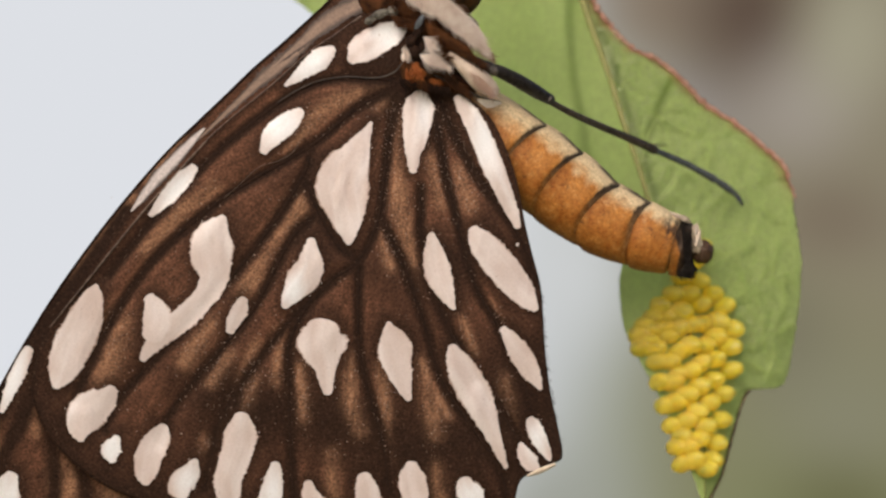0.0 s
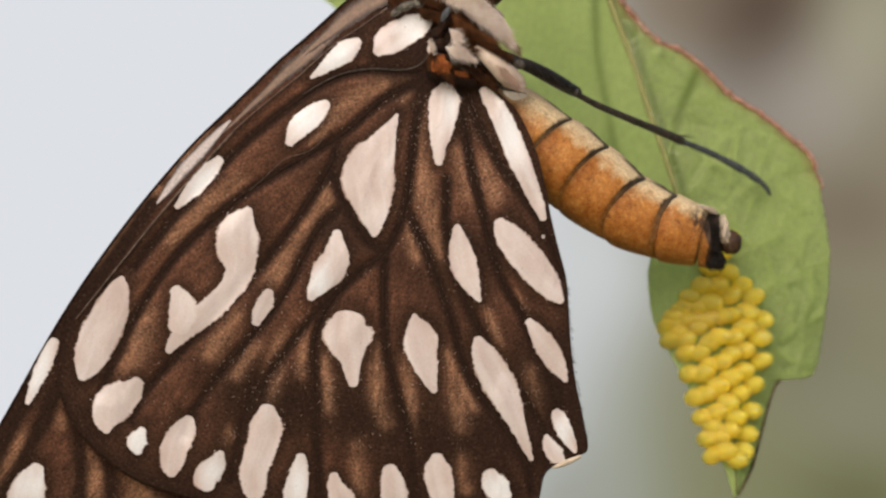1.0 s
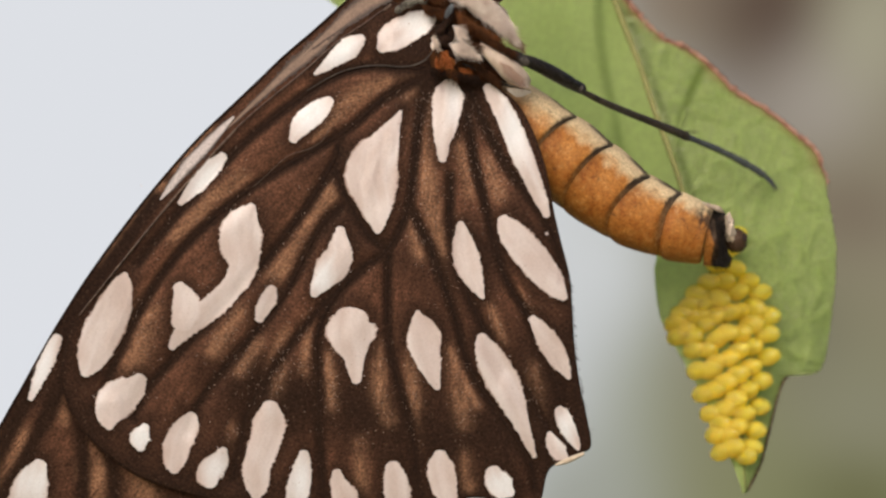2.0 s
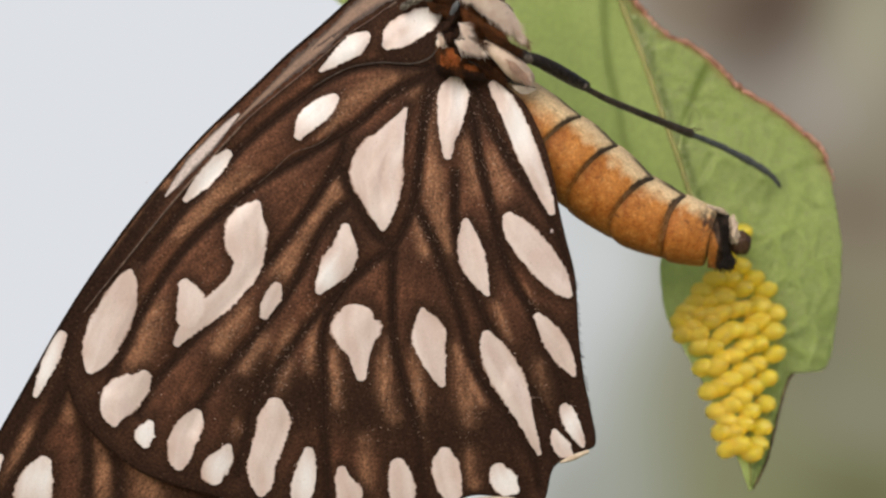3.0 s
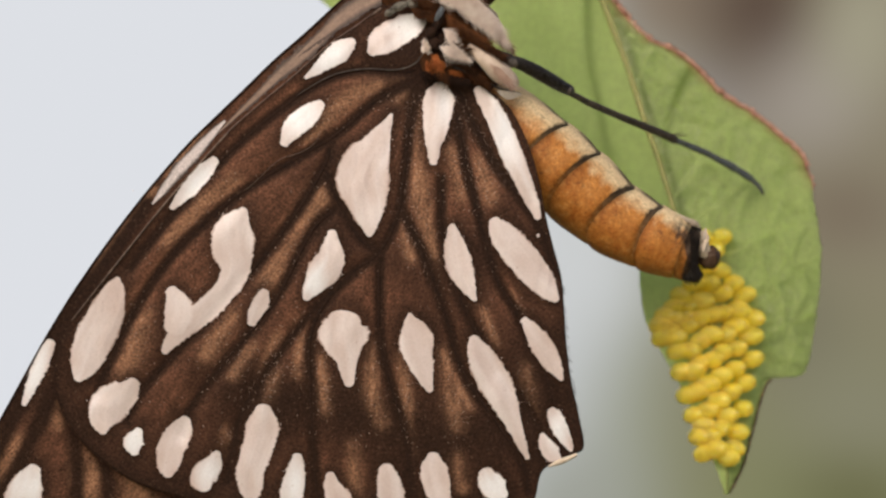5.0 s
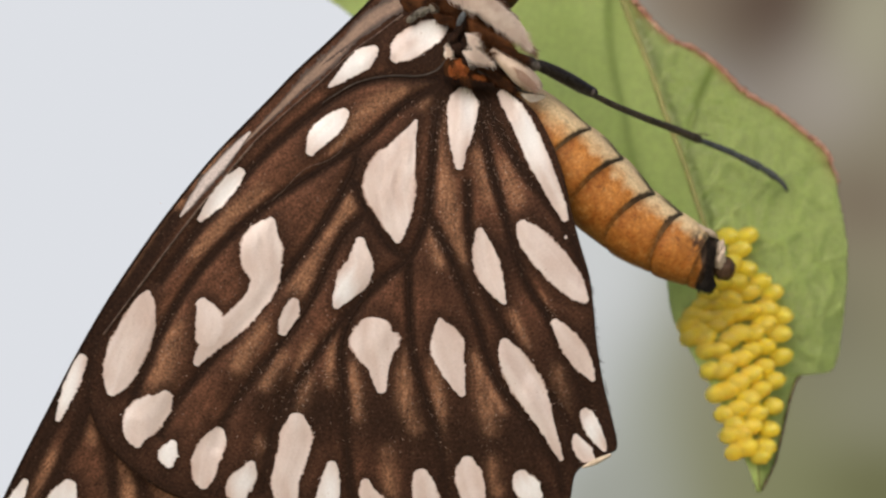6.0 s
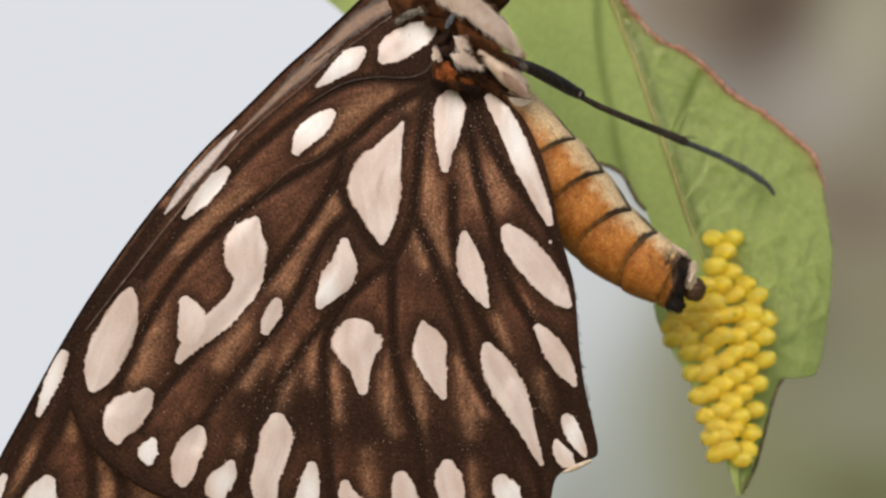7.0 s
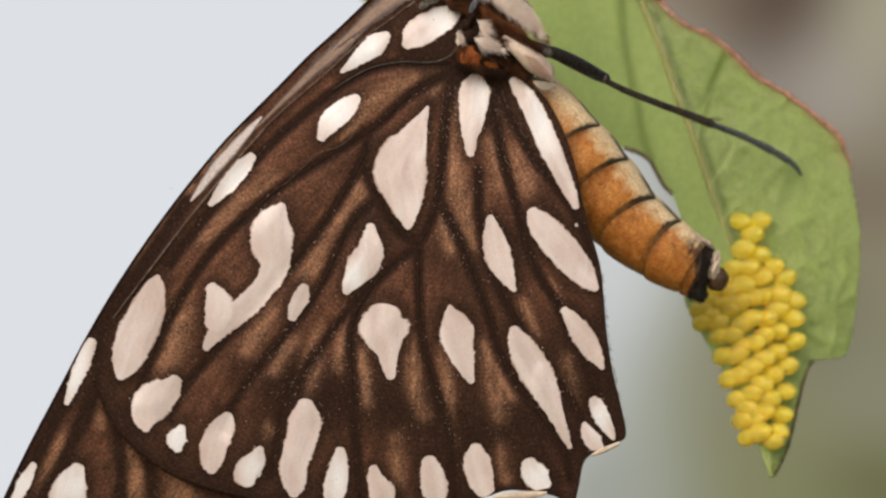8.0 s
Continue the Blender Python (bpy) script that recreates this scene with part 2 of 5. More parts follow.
def leaf_material():
    m, nt, b = material("green_leaf_underside", 0.6)
    mm = millimetres(nt)
    big = noise_of(nt, mm, 0.16, 3.0)
    fine = noise_of(nt, mm, 2.4, 4.0, 0.6)
    swirl = node(nt, "ShaderNodeTexNoise", Vector=mm, Scale=1.1, Detail=2.0)
    wavy = node(nt, "ShaderNodeVectorMath", Vector=swirl.outputs[1])
    wavy.operation, wavy.inputs[1].default_value = "MULTIPLY_ADD", (0.9, 0.9, 0.9)
    nt.links.new(mm, wavy.inputs[2])
    net = node(nt, "ShaderNodeTexVoronoi", Vector=wavy.outputs[0], Scale=0.55)
    net.feature = "DISTANCE_TO_EDGE"
    net2 = node(nt, "ShaderNodeTexVoronoi", Vector=wavy.outputs[0], Scale=2.9)
    net2.feature = "DISTANCE_TO_EDGE"
    col = mix(nt, ramp(nt, big, grey(0.35, 0.65)), (0.47, 0.59, 0.215), (0.515, 0.63, 0.255))
    edge = ramp(nt, net.outputs[0], grey(0.0, 0.17, 1.0, 0.0))
    col = mix(nt, mix(nt, 1.0, edge, mix(nt, attribute(nt, "relief"), (0.03, 0.03, 0.03), (0.36, 0.36, 0.36)), "MULTIPLY"), col, (0.58, 0.67, 0.28))
    mesh2 = ramp(nt, net2.outputs[0], grey(0.0, 0.15, 1.0, 0.0))
    col = mix(nt, mix(nt, 1.0, mesh2, mix(nt, attribute(nt, "relief"), (0.0, 0.0, 0.0), (0.8, 0.8, 0.8)), "MULTIPLY"), col, (0.62, 0.71, 0.34))
    col = mix(nt, 1.0, col, ramp(nt, fine, grey(0.3, 0.7, 0.84, 1.16)), "MULTIPLY")
    # dark vein colour, and shade painted along a crease and beside the midrib
    col = mix(nt, attribute(nt, "veins_and_shade"), col, (0.105, 0.165, 0.022))
    col = mix(nt, attribute(nt, "rust"), col, (0.48, 0.25, 0.14))
    nt.links.new(col, b.inputs["Base Color"])
    h = mix(nt, 0.35, mix(nt, 0.6, edge, mesh2), fine)
    bump(nt, b, mix(nt, attribute(nt, "relief"), (0.3, 0.3, 0.3), h), 0.9, 2.0e-4)
    out = nt.nodes["Material Output"]
    tr = node(nt, "ShaderNodeBsdfTranslucent", Color=mix(nt, 0.8, col, (0.76, 0.89, 0.46)))
    sh = node(nt, "ShaderNodeMixShader", Fac=0.60)
    nt.links.new(b.outputs[0], sh.inputs[1])
    nt.links.new(tr.outputs[0], sh.inputs[2])
    nt.links.new(sh.outputs[0], out.inputs[0])
    return m


LEAF = leaf_material()
LEAF_RIB = plain_material("green_midrib", (0.24, 0.26, 0.085), (0.33, 0.32, 0.12), 2.0, 0.55)
LEAF_VEIN = plain_material("pale_leaf_vein", (0.46, 0.575, 0.21), (0.53, 0.635, 0.27), 2.0, 0.5)
LEAF_RIM = plain_material("reddish_leaf_rim", (0.29, 0.13, 0.085), (0.54, 0.33, 0.25), 2.0, 0.8, 0.9, 1e-4, 0.15)
LEAF_HAIR = plain_material("pale_leaf_hair", (0.46, 0.56, 0.26), (0.66, 0.72, 0.45), 3, 0.6)
LEAF_DRY = plain_material("dry_brown_rim", (0.05, 0.035, 0.018), (0.16, 0.12, 0.06), 2.2, 0.7, 0.9, 1e-4)


def egg_material():
    m, nt, b = material("glossy_yellow_egg", 0.34)
    mm = millimetres(nt)
    f = noise_of(nt, mm, 1.1, 2.0)
    rnd = nt.nodes.new("ShaderNodeObjectInfo").outputs["Random"]
    col = mix(nt, rnd, (0.99, 0.80, 0.11), (0.99, 0.845, 0.16))
    col = mix(nt, ramp(nt, f, grey(0.35, 0.7)), col, (0.99, 0.85, 0.21))
    nt.links.new(col, b.inputs["Base Color"])
    tr = node(nt, "ShaderNodeBsdfTranslucent", Color=mix(nt, 0.6, col, (1.0, 0.90, 0.28)))
    sh = node(nt, "ShaderNodeMixShader", Fac=0.58)
    nt.links.new(b.outputs[0], sh.inputs[1])
    nt.links.new(tr.outputs[0], sh.inputs[2])
    nt.links.new(sh.outputs[0], nt.nodes["Material Output"].inputs[0])
    b.inputs["Coat Weight"].default_value, b.inputs["Coat Roughness"].default_value = 0.7, 0.03
    b.inputs["Subsurface Weight"].default_value = 1.0
    b.inputs["Subsurface Radius"].default_value = (1.0, 0.9, 0.3)
    b.inputs["Subsurface Scale"].default_value = 1.0e-3
    bump(nt, b, noise_of(nt, mm, 6.0, 2.0), 0.12, 2e-5)
    return m


EGG = egg_material()

# ---- setting: the distance, far out of focus, and the ground below ----
BACK = 3.0


def backdrop():
    """A plain far sheet that glows with painted colours: pale sky, greyish branches and olive green, all soft."""
    m, nt, b = material("far_distance", 1.0)
    co = nt.nodes.new("ShaderNodeTexCoord").outputs["Object"]
    warp = node(nt, "ShaderNodeTexNoise", Vector=co, Scale=4.0, Detail=2.0)
    off = node(nt, "ShaderNodeVectorMath", Vector=warp.outputs[1])
    off.operation, off.inputs[1].default_value = "MULTIPLY_ADD", (0.05, 0.05, 0.05)
    nt.links.new(co, off.inputs[2])

    def soft(x, z, rx, rz):
        mp = node(nt, "ShaderNodeMapping", Vector=off.outputs[0], Location=(-(x + 0.025) / rx, 0, -(z + 0.025) / rz), Scale=(1 / rx, 1, 1 / rz))
        g = nt.nodes.new("ShaderNodeTexGradient")
        g.gradient_type = "SPHERICAL"
        nt.links.new(mp.outputs[0], g.inputs[0])
        r = nt.nodes.new("ShaderNodeValToRGB")
        r.color_ramp.interpolation = "EASE"
        nt.links.new(g.outputs[0], r.inputs[0])
        return r.outputs[0]

    sep = node(nt, "ShaderNodeSeparateXYZ", Vector=off.outputs[0])
    mr = node(nt, "ShaderNodeMapRange", Value=sep.outputs[0])
    mr.interpolation_type = "SMOOTHERSTEP"
    mr.inputs[1].default_value, mr.inputs[2].default_value = 0.04, 0.33
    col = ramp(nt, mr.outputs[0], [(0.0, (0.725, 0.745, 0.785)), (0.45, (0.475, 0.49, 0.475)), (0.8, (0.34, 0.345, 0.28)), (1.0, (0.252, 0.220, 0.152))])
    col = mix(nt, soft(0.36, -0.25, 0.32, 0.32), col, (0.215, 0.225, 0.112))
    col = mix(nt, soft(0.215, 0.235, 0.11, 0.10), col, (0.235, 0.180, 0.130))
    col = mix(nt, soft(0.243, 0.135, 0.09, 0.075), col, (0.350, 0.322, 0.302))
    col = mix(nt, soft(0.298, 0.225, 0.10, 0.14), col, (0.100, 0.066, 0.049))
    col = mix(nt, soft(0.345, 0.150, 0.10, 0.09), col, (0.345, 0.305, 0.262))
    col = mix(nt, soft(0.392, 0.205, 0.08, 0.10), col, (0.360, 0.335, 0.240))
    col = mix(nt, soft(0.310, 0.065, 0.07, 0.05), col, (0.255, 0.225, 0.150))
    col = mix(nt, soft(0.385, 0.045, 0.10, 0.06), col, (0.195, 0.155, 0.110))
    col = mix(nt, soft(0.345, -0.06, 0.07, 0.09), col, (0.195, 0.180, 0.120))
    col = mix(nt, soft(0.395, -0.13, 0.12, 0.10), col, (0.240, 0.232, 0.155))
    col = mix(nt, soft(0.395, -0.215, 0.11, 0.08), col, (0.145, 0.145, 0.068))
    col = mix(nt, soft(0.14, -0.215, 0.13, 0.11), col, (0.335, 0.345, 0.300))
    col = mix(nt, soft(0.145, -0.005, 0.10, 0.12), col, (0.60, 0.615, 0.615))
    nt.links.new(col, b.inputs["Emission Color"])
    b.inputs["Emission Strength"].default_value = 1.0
    b.inputs["Base Color"].default_value = (0, 0, 0, 1)
    b.inputs["Specular IOR Level"].default_value = 0
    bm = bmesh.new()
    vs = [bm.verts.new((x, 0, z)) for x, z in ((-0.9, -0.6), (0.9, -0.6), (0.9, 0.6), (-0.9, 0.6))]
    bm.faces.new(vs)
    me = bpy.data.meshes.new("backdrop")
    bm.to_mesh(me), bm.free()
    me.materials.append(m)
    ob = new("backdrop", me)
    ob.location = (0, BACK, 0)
    tagged(ob, "soft pale sky and blurred olive and brown foliage far away", "background", kind="structure")


def ground():
    # added out of view, its tone raised to bounce light up from below
    m = plain_material("grassy_ground", (0.14, 0.16, 0.06), (0.26, 0.25, 0.13), 0.004, 0.9)
    bm = bmesh.new()
    bmesh.ops.create_grid(bm, x_segments=8, y_segments=8, size=60)
    me = bpy.data.meshes.new("ground")
    bm.to_mesh(me), bm.free()
    me.materials.append(m)
    ob = new("ground", me)
    ob.location = (0, 0, -1.1)
    tagged(ob, "unseen green grassy ground added far below the leaf", "ground", kind="structure")


backdrop()
ground()

# ---- the butterfly ----
butterfly = thing("butterfly", at(850, 60, 3), "brown butterfly with white-spotted folded wings laying eggs on a leaf", "butterfly")

def draw(store, n, *rows):
    """Adds a smooth line through the rows to a store of lines."""
    store.append(spline(rows, n))


def streak(store, width, *rows):
    """Adds a worn, paler streak with its half width."""
    store.append((spline(rows, 8), 1.3 * width))


# veins of the near hindwing, on the sheet
HIND_VEINS = []
draw(HIND_VEINS, 30, (812, 118), (760, 112), (700, 112), (640, 130), (560, 185), (470, 265), (380, 365), (300, 470))
draw(HIND_VEINS, 30, (805, 125), (730, 165), (660, 228), (560, 290), (480, 345), (380, 440), (310, 545), (262, 650), (250, 690))
draw(HIND_VEINS, 30, (650, 235), (640, 285), (580, 385), (500, 490), (410, 590), (330, 680), (300, 740))
draw(HIND_VEINS, 30, (642, 290), (668, 350), (705, 410), (742, 432))
draw(HIND_VEINS, 30, (668, 352), (620, 400), (560, 520), (490, 610), (420, 700), (400, 760))
draw(HIND_VEINS, 30, (805, 130), (790, 200), (782, 290), (772, 365), (742, 432), (690, 472), (620, 545), (550, 640), (500, 730), (480, 840))
draw(HIND_VEINS, 30, (700, 466), (650, 520), (622, 585), (624, 680), (630, 780), (640, 890))
draw(HIND_VEINS, 30, (742, 432), (741, 500), (746, 590), (765, 670), (792, 760), (808, 880))
draw(HIND_VEINS, 30, (774, 350), (815, 430), (858, 540), (890, 640), (945, 720), (1000, 800), (1010, 850))
draw(HIND_VEINS, 30, (845, 140), (872, 190), (888, 270), (912, 360), (945, 470), (990, 545), (1035, 640), (1060, 710))
draw(HIND_VEINS, 30, (870, 140), (905, 210), (945, 280), (1000, 350), (1035, 410), (1055, 470))
draw(HIND_VEINS, 30, (846, 300), (848, 345), (850, 390), (880, 500), (930, 600), (1000, 700), (1030, 740))
FORE_VEINS = []
draw(FORE_VEINS, 30, (330, 355), (220, 520), (130, 680), (40, 860))
draw(FORE_VEINS, 30, (190, 560), (170, 690), (120, 800), (60, 910))
draw(FORE_VEINS, 30, (180, 690), (210, 780), (215, 900))
draw(FORE_VEINS, 30, (230, 760), (265, 830), (270, 900))
draw(FORE_VEINS, 30, (160, 700), (130, 780), (90, 860), (70, 910))


def vein_distance(u, v, lines):
    """The distance from each place of the sheet to the nearest of the lines."""
    best = np.full(u.shape, 1e9)
    for line in lines:
        for (a, b), (p, q) in zip(line[:-1, :2], line[1:, :2]):
            du, dv = p - a, q - b
            f = np.clip(((u - a) * du + (v - b) * dv) / (du * du + dv * dv + 1e-9), 0, 1)
            best = np.minimum(best, (u - a - f * du) ** 2 + (v - b - f * dv) ** 2)
    return np.sqrt(best)


# worn, paler streaks between the veins: half width, then rows of (u, v)
PALE = []
streak(PALE, 13, (730, 142), (690, 160), (640, 195))
streak(PALE, 15, (478, 322), (430, 352), (370, 420))
streak(PALE, 17, (636, 335), (590, 405), (545, 490))
streak(PALE, 20, (315, 550), (305, 590), (290, 640))
streak(PALE, 12, (480, 550), (440, 620))
streak(PALE, 9, (565, 590), (540, 650))
streak(PALE, 9, (515, 600), (485, 655))
streak(PALE, 8, (606, 560), (602, 650))
streak(PALE, 7, (640, 620), (645, 690))
streak(PALE, 10, (738, 600), (730, 680), (750, 735))
streak(PALE, 9, (786, 620), (795, 710))
streak(PALE, 9, (783, 390), (798, 440))
streak(PALE, 14, (795, 230), (810, 330), (838, 430))
streak(PALE, 9, (858, 610), (880, 660), (905, 700))
streak(PALE, 10, (866, 250), (885, 330))
streak(PALE, 12, (915, 270), (930, 330))
streak(PALE, 6, (925, 530), (950, 590))
streak(PALE, 5, (975, 500), (1005, 560))
streak(PALE, 13, (768, 150), (790, 122))
streak(PALE, 9, (808, 160), (800, 220))
streak(PALE, 13, (1008, 640), (1020, 730))
streak(PALE, 7, (655, 190), (610, 240))
streak(PALE, 9, (700, 775), (706, 850))
streak(PALE, 10, (884, 795), (894, 850))
streak(PALE, 12, (866, 640), (884, 735))
streak(PALE, 7, (790, 690), (800, 785))
streak(PALE, 8, (646, 660), (650, 715))
streak(PALE, 9, (480, 760), (476, 800))
streak(PALE, 8, (560, 640), (548, 700))
FORE_PALE = []
streak(FORE_PALE, 14, (250, 770), (240, 880))
streak(FORE_PALE, 16, (305, 810), (325, 880))
streak(FORE_PALE, 9, (186, 700), (180, 745))
streak(FORE_PALE, 12, (110, 780), (80, 850))
streak(FORE_PALE, 8, (215, 770), (212, 850))
streak(FORE_PALE, 7, (420, 225), (360, 300))
streak(FORE_PALE, 7, (340, 330), (240, 470))


def hind_depth(u, v):
    """How far behind the sheet, in mm, the near hindwing lies: pleats along the veins on a gently hollow sheet."""
    d = vein_distance(np.atleast_1d(u).astype(float), np.atleast_1d(v).astype(float), HIND_VEINS)
    r = np.hypot(np.atleast_1d(u) - 815, np.atleast_1d(v) - 120)
    return 0.15 * np.exp(-(d / 18) ** 2) - 0.16 * np.cos(r / 260) + 0.25 * smooth(940, 1090, np.atleast_1d(u)) + 5e-6 * (np.atleast_1d(v) - 350) ** 2


def fore_depth(u, v):
    return 0.80 + 5e-6 * (np.atleast_1d(v) - 350) ** 2


# white spots of the wings: rows of (u, v, half width)
HIND_SPOTS = []
draw(HIND_SPOTS, 24, (757, 190, 3), (745, 214, 13), (733, 241, 26), (720, 268, 39), (708, 292, 50), (712, 320, 46), (716, 348, 36), (719, 368, 27), (721, 388, 16), (722, 403, 6))
draw(HIND_SPOTS, 24, (719, 80, 10), (736, 62, 25), (768, 42, 26), (797, 28, 19), (809, 23, 9))
draw(HIND_SPOTS, 24, (604, 128, 3), (630, 107, 12), (660, 83, 20), (678, 68, 14), (685, 62, 8))
draw(HIND_SPOTS, 24, (568, 245, 8), (585, 216, 20), (613, 191, 19), (632, 174, 9))
draw(HIND_SPOTS, 24, (372, 362, 5), (396, 335, 13), (425, 301, 15), (446, 277, 9))
draw(HIND_SPOTS, 24, (279, 490, 6), (273, 510, 20), (260, 553, 32), (238, 600, 35), (222, 645, 26), (213, 667, 9))
draw(HIND_SPOTS, 24, (499, 364, 8), (485, 395, 34), (481, 430, 39), (486, 470, 27), (467, 508, 21), (434, 543, 22), (400, 570, 20), (375, 599, 13), (364, 617, 6))
draw(HIND_SPOTS, 24, (374, 508, 11), (383, 526, 21), (388, 548, 27), (380, 575, 19))
draw(HIND_SPOTS, 24, (517, 564, 7), (522, 548, 13), (533, 525, 15), (539, 508, 9))
draw(HIND_SPOTS, 24, (656, 400, 8), (656, 425, 18), (654, 448, 27), (640, 472, 28), (624, 497, 18), (612, 517, 7))
draw(HIND_SPOTS, 24, (842, 140, 15), (840, 156, 27), (838, 185, 27), (835, 215, 22), (832, 245, 14), (833, 274, 6))
draw(HIND_SPOTS, 24, (908, 142, 8), (922, 160, 15), (946, 200, 19), (970, 255, 20), (993, 305, 16), (1011, 345, 11), (1019, 367, 6))
draw(HIND_SPOTS, 24, (868, 384, 6), (871, 405, 15), (878, 440, 24), (890, 475, 20), (904, 503, 9), (911, 514, 4))
draw(HIND_SPOTS, 24, (941, 374, 9), (955, 395, 24), (985, 430, 29), (1016, 465, 27), (1040, 495, 18), (1054, 511, 7))
draw(HIND_SPOTS, 24, (998, 548, 7), (1018, 575, 17), (1042, 612, 19), (1058, 637, 11), (1066, 652, 4))
draw(HIND_SPOTS, 24, (680, 556, 31), (679, 566, 42), (680, 583, 46), (682, 603, 36), (686, 622, 22), (689, 645, 14), (691, 667, 9))
draw(HIND_SPOTS, 24, (796, 542, 4), (799, 556, 15), (807, 580, 31), (810, 605, 29), (820, 635, 21), (828, 660, 13), (835, 676, 5))
draw(HIND_SPOTS, 24, (909, 582, 8), (918, 605, 21), (940, 645, 30), (962, 685, 26), (980, 725, 17), (997, 765, 9), (1009, 792, 4))
draw(HIND_SPOTS, 24, (1050, 707, 8), (1057, 720, 14), (1069, 745, 14), (1081, 768, 8), (1086, 777, 3))
draw(HIND_SPOTS, 24, (1034, 750, 5), (1040, 766, 13), (1053, 784, 15), (1064, 792, 6))
draw(HIND_SPOTS, 24, (311, 672, 12), (298, 690, 25), (270, 712, 35), (258, 740, 26), (259, 760, 8))
draw(HIND_SPOTS, 24, (322, 757, 8), (313, 778, 19), (315, 796, 8))
draw(HIND_SPOTS, 24, (404, 736, 10), (397, 752, 21), (380, 785, 25), (375, 818, 20), (375, 834, 8))
draw(HIND_SPOTS, 24, (461, 794, 7), (454, 812, 17), (437, 838, 25), (440, 854, 14))
draw(HIND_SPOTS, 24, (539, 714, 14), (540, 738, 29), (535, 775, 29), (520, 820, 26), (521, 855, 22), (520, 875, 10))
draw(HIND_SPOTS, 24, (602, 796, 8), (601, 818, 16), (595, 855, 22), (589, 880, 18))
draw(HIND_SPOTS, 24, (661, 828, 8), (665, 847, 15), (676, 872, 24), (682, 888, 18))
draw(HIND_SPOTS, 24, (758, 814, 12), (764, 836, 21), (770, 868, 24), (773, 888, 14))
draw(HIND_SPOTS, 24, (842, 792, 12), (843, 812, 24), (850, 845, 25), (858, 868, 18))
draw(HIND_SPOTS, 24, (935, 818, 12), (942, 834, 22), (957, 850, 22), (970, 858, 8))
draw(HIND_SPOTS, 24, (1020, 397, 2.5), (1020, 400, 2.5))
FORE_SPOTS = []
draw(FORE_SPOTS, 24, (163, 604, 9), (150, 635, 14), (131, 680, 11), (118, 714, 5))
draw(FORE_SPOTS, 24, (60, 822, 6), (45, 850, 12), (28, 885, 10))
draw(FORE_SPOTS, 24, (139, 828, 12), (128, 852, 27), (118, 890, 34), (115, 930, 20))


def spot_distance(u, v, spots):
    """The distance from each place of the sheet to the rim of the nearest spot."""
    best = np.full(u.shape, 1e9)
    for line in spots:
        for a, b, w in line[::2]:
            best = np.minimum(best, np.hypot(u - a, v - b) - w)
    return best


def wing(name, root, outline, n_out, n_r, depth, veins, material_, label, reach, band, streaks, spots):
    """A sheet spread from the wing's root to its outline; 'cell' is 0 on the veins and 1 between them."""
    edge = spline(outline, n_out)
    rr = np.linspace(0.0005, 1, n_r) ** 0.85
    uu = root[0] + rr[:, None] * (edge[None, :, 0] - root[0])
    vv = root[1] + rr[:, None] * (edge[None, :, 1] - root[1])
    d = vein_distance(uu, vv, veins)
    cell = smooth(5, reach, d) * (0.75 + 0.25 * smooth(30, 12, d))
    pale = np.zeros(uu.shape)
    for line, w in streaks:
        pale = np.maximum(pale, np.exp(-(vein_distance(uu, vv, [line]) / w) ** 2))
    pale = pale * smooth(6, 20, d)
    r = np.hypot(uu - root[0], vv - root[1])
    if band:
        cell = cell * (1 - 0.88 * np.exp(-((r - 628 - 20 * np.sin(uu / 60)) / 75) ** 2) * smooth(380, 520, uu))
        outer = smooth(560, 640, r) * smooth(400, 540, uu) * (1 - smooth(675, 730, r))
        cell, pale = cell * (1 - 0.5 * outer), pale * (1 - 0.5 * outer)
        cell = cell * (1 - 0.6 * np.exp(-((r - 330) / 60) ** 2) * smooth(560, 700, uu))
    cell = cell * smooth(0.0, 0.035, 1 - rr)[:, None] * smooth(30, 150, r) * (0.35 + 0.65 * smooth(0.01, 0.13, 1 - rr)[:, None])
    pale = pale * smooth(15, 60, r) * smooth(0.0, 0.03, 1 - rr)[:, None]
    if band:
        corner = smooth(880, 1000, uu) * smooth(450, 620, vv)
        cell, pale = cell * (1 - 0.5 * corner), pale * (1 - 0.55 * corner)
    rim = np.exp(-(np.maximum(spot_distance(uu, vv, spots), 0) / 15) ** 2)
    cell, pale = cell * (1 - 0.7 * rim), pale * (1 - 0.6 * rim)
    yy = depth(uu.ravel(), vv.ravel()).reshape(uu.shape)
    bm = bmesh.new()
    lay = bm.verts.layers.float.new("cell")
    lay2 = bm.verts.layers.float.new("pale")
    uvl = bm.loops.layers.uv.new("UVMap")
    where = {}
    grid = []
    for i in range(n_r):
        row = []
        for j in range(n_out + 1):
            vert = bm.verts.new(at(uu[i, j], vv[i, j], yy[i, j]))
            vert[lay], vert[lay2] = cell[i, j], pale[i, j]
            where[vert] = (j * 0.9 * 130 / n_out + 7, r[i, j] / 95)
            row.append(vert)
        grid.append(row)
    for i in range(n_r - 1):
        for j in range(n_out):
            bm.faces.new((grid[i][j], grid[i][j + 1], grid[i + 1][j + 1], grid[i + 1][j]))
    for f in bm.faces:
        for loop in f.loops:
            loop[uvl].uv = where[loop.vert]
    ob = part(name, bm, material_, butterfly, label)
    thick = ob.modifiers.new("thickness", "SOLIDIFY")
    thick.thickness, thick.offset = 5e-5, 1
    return ob


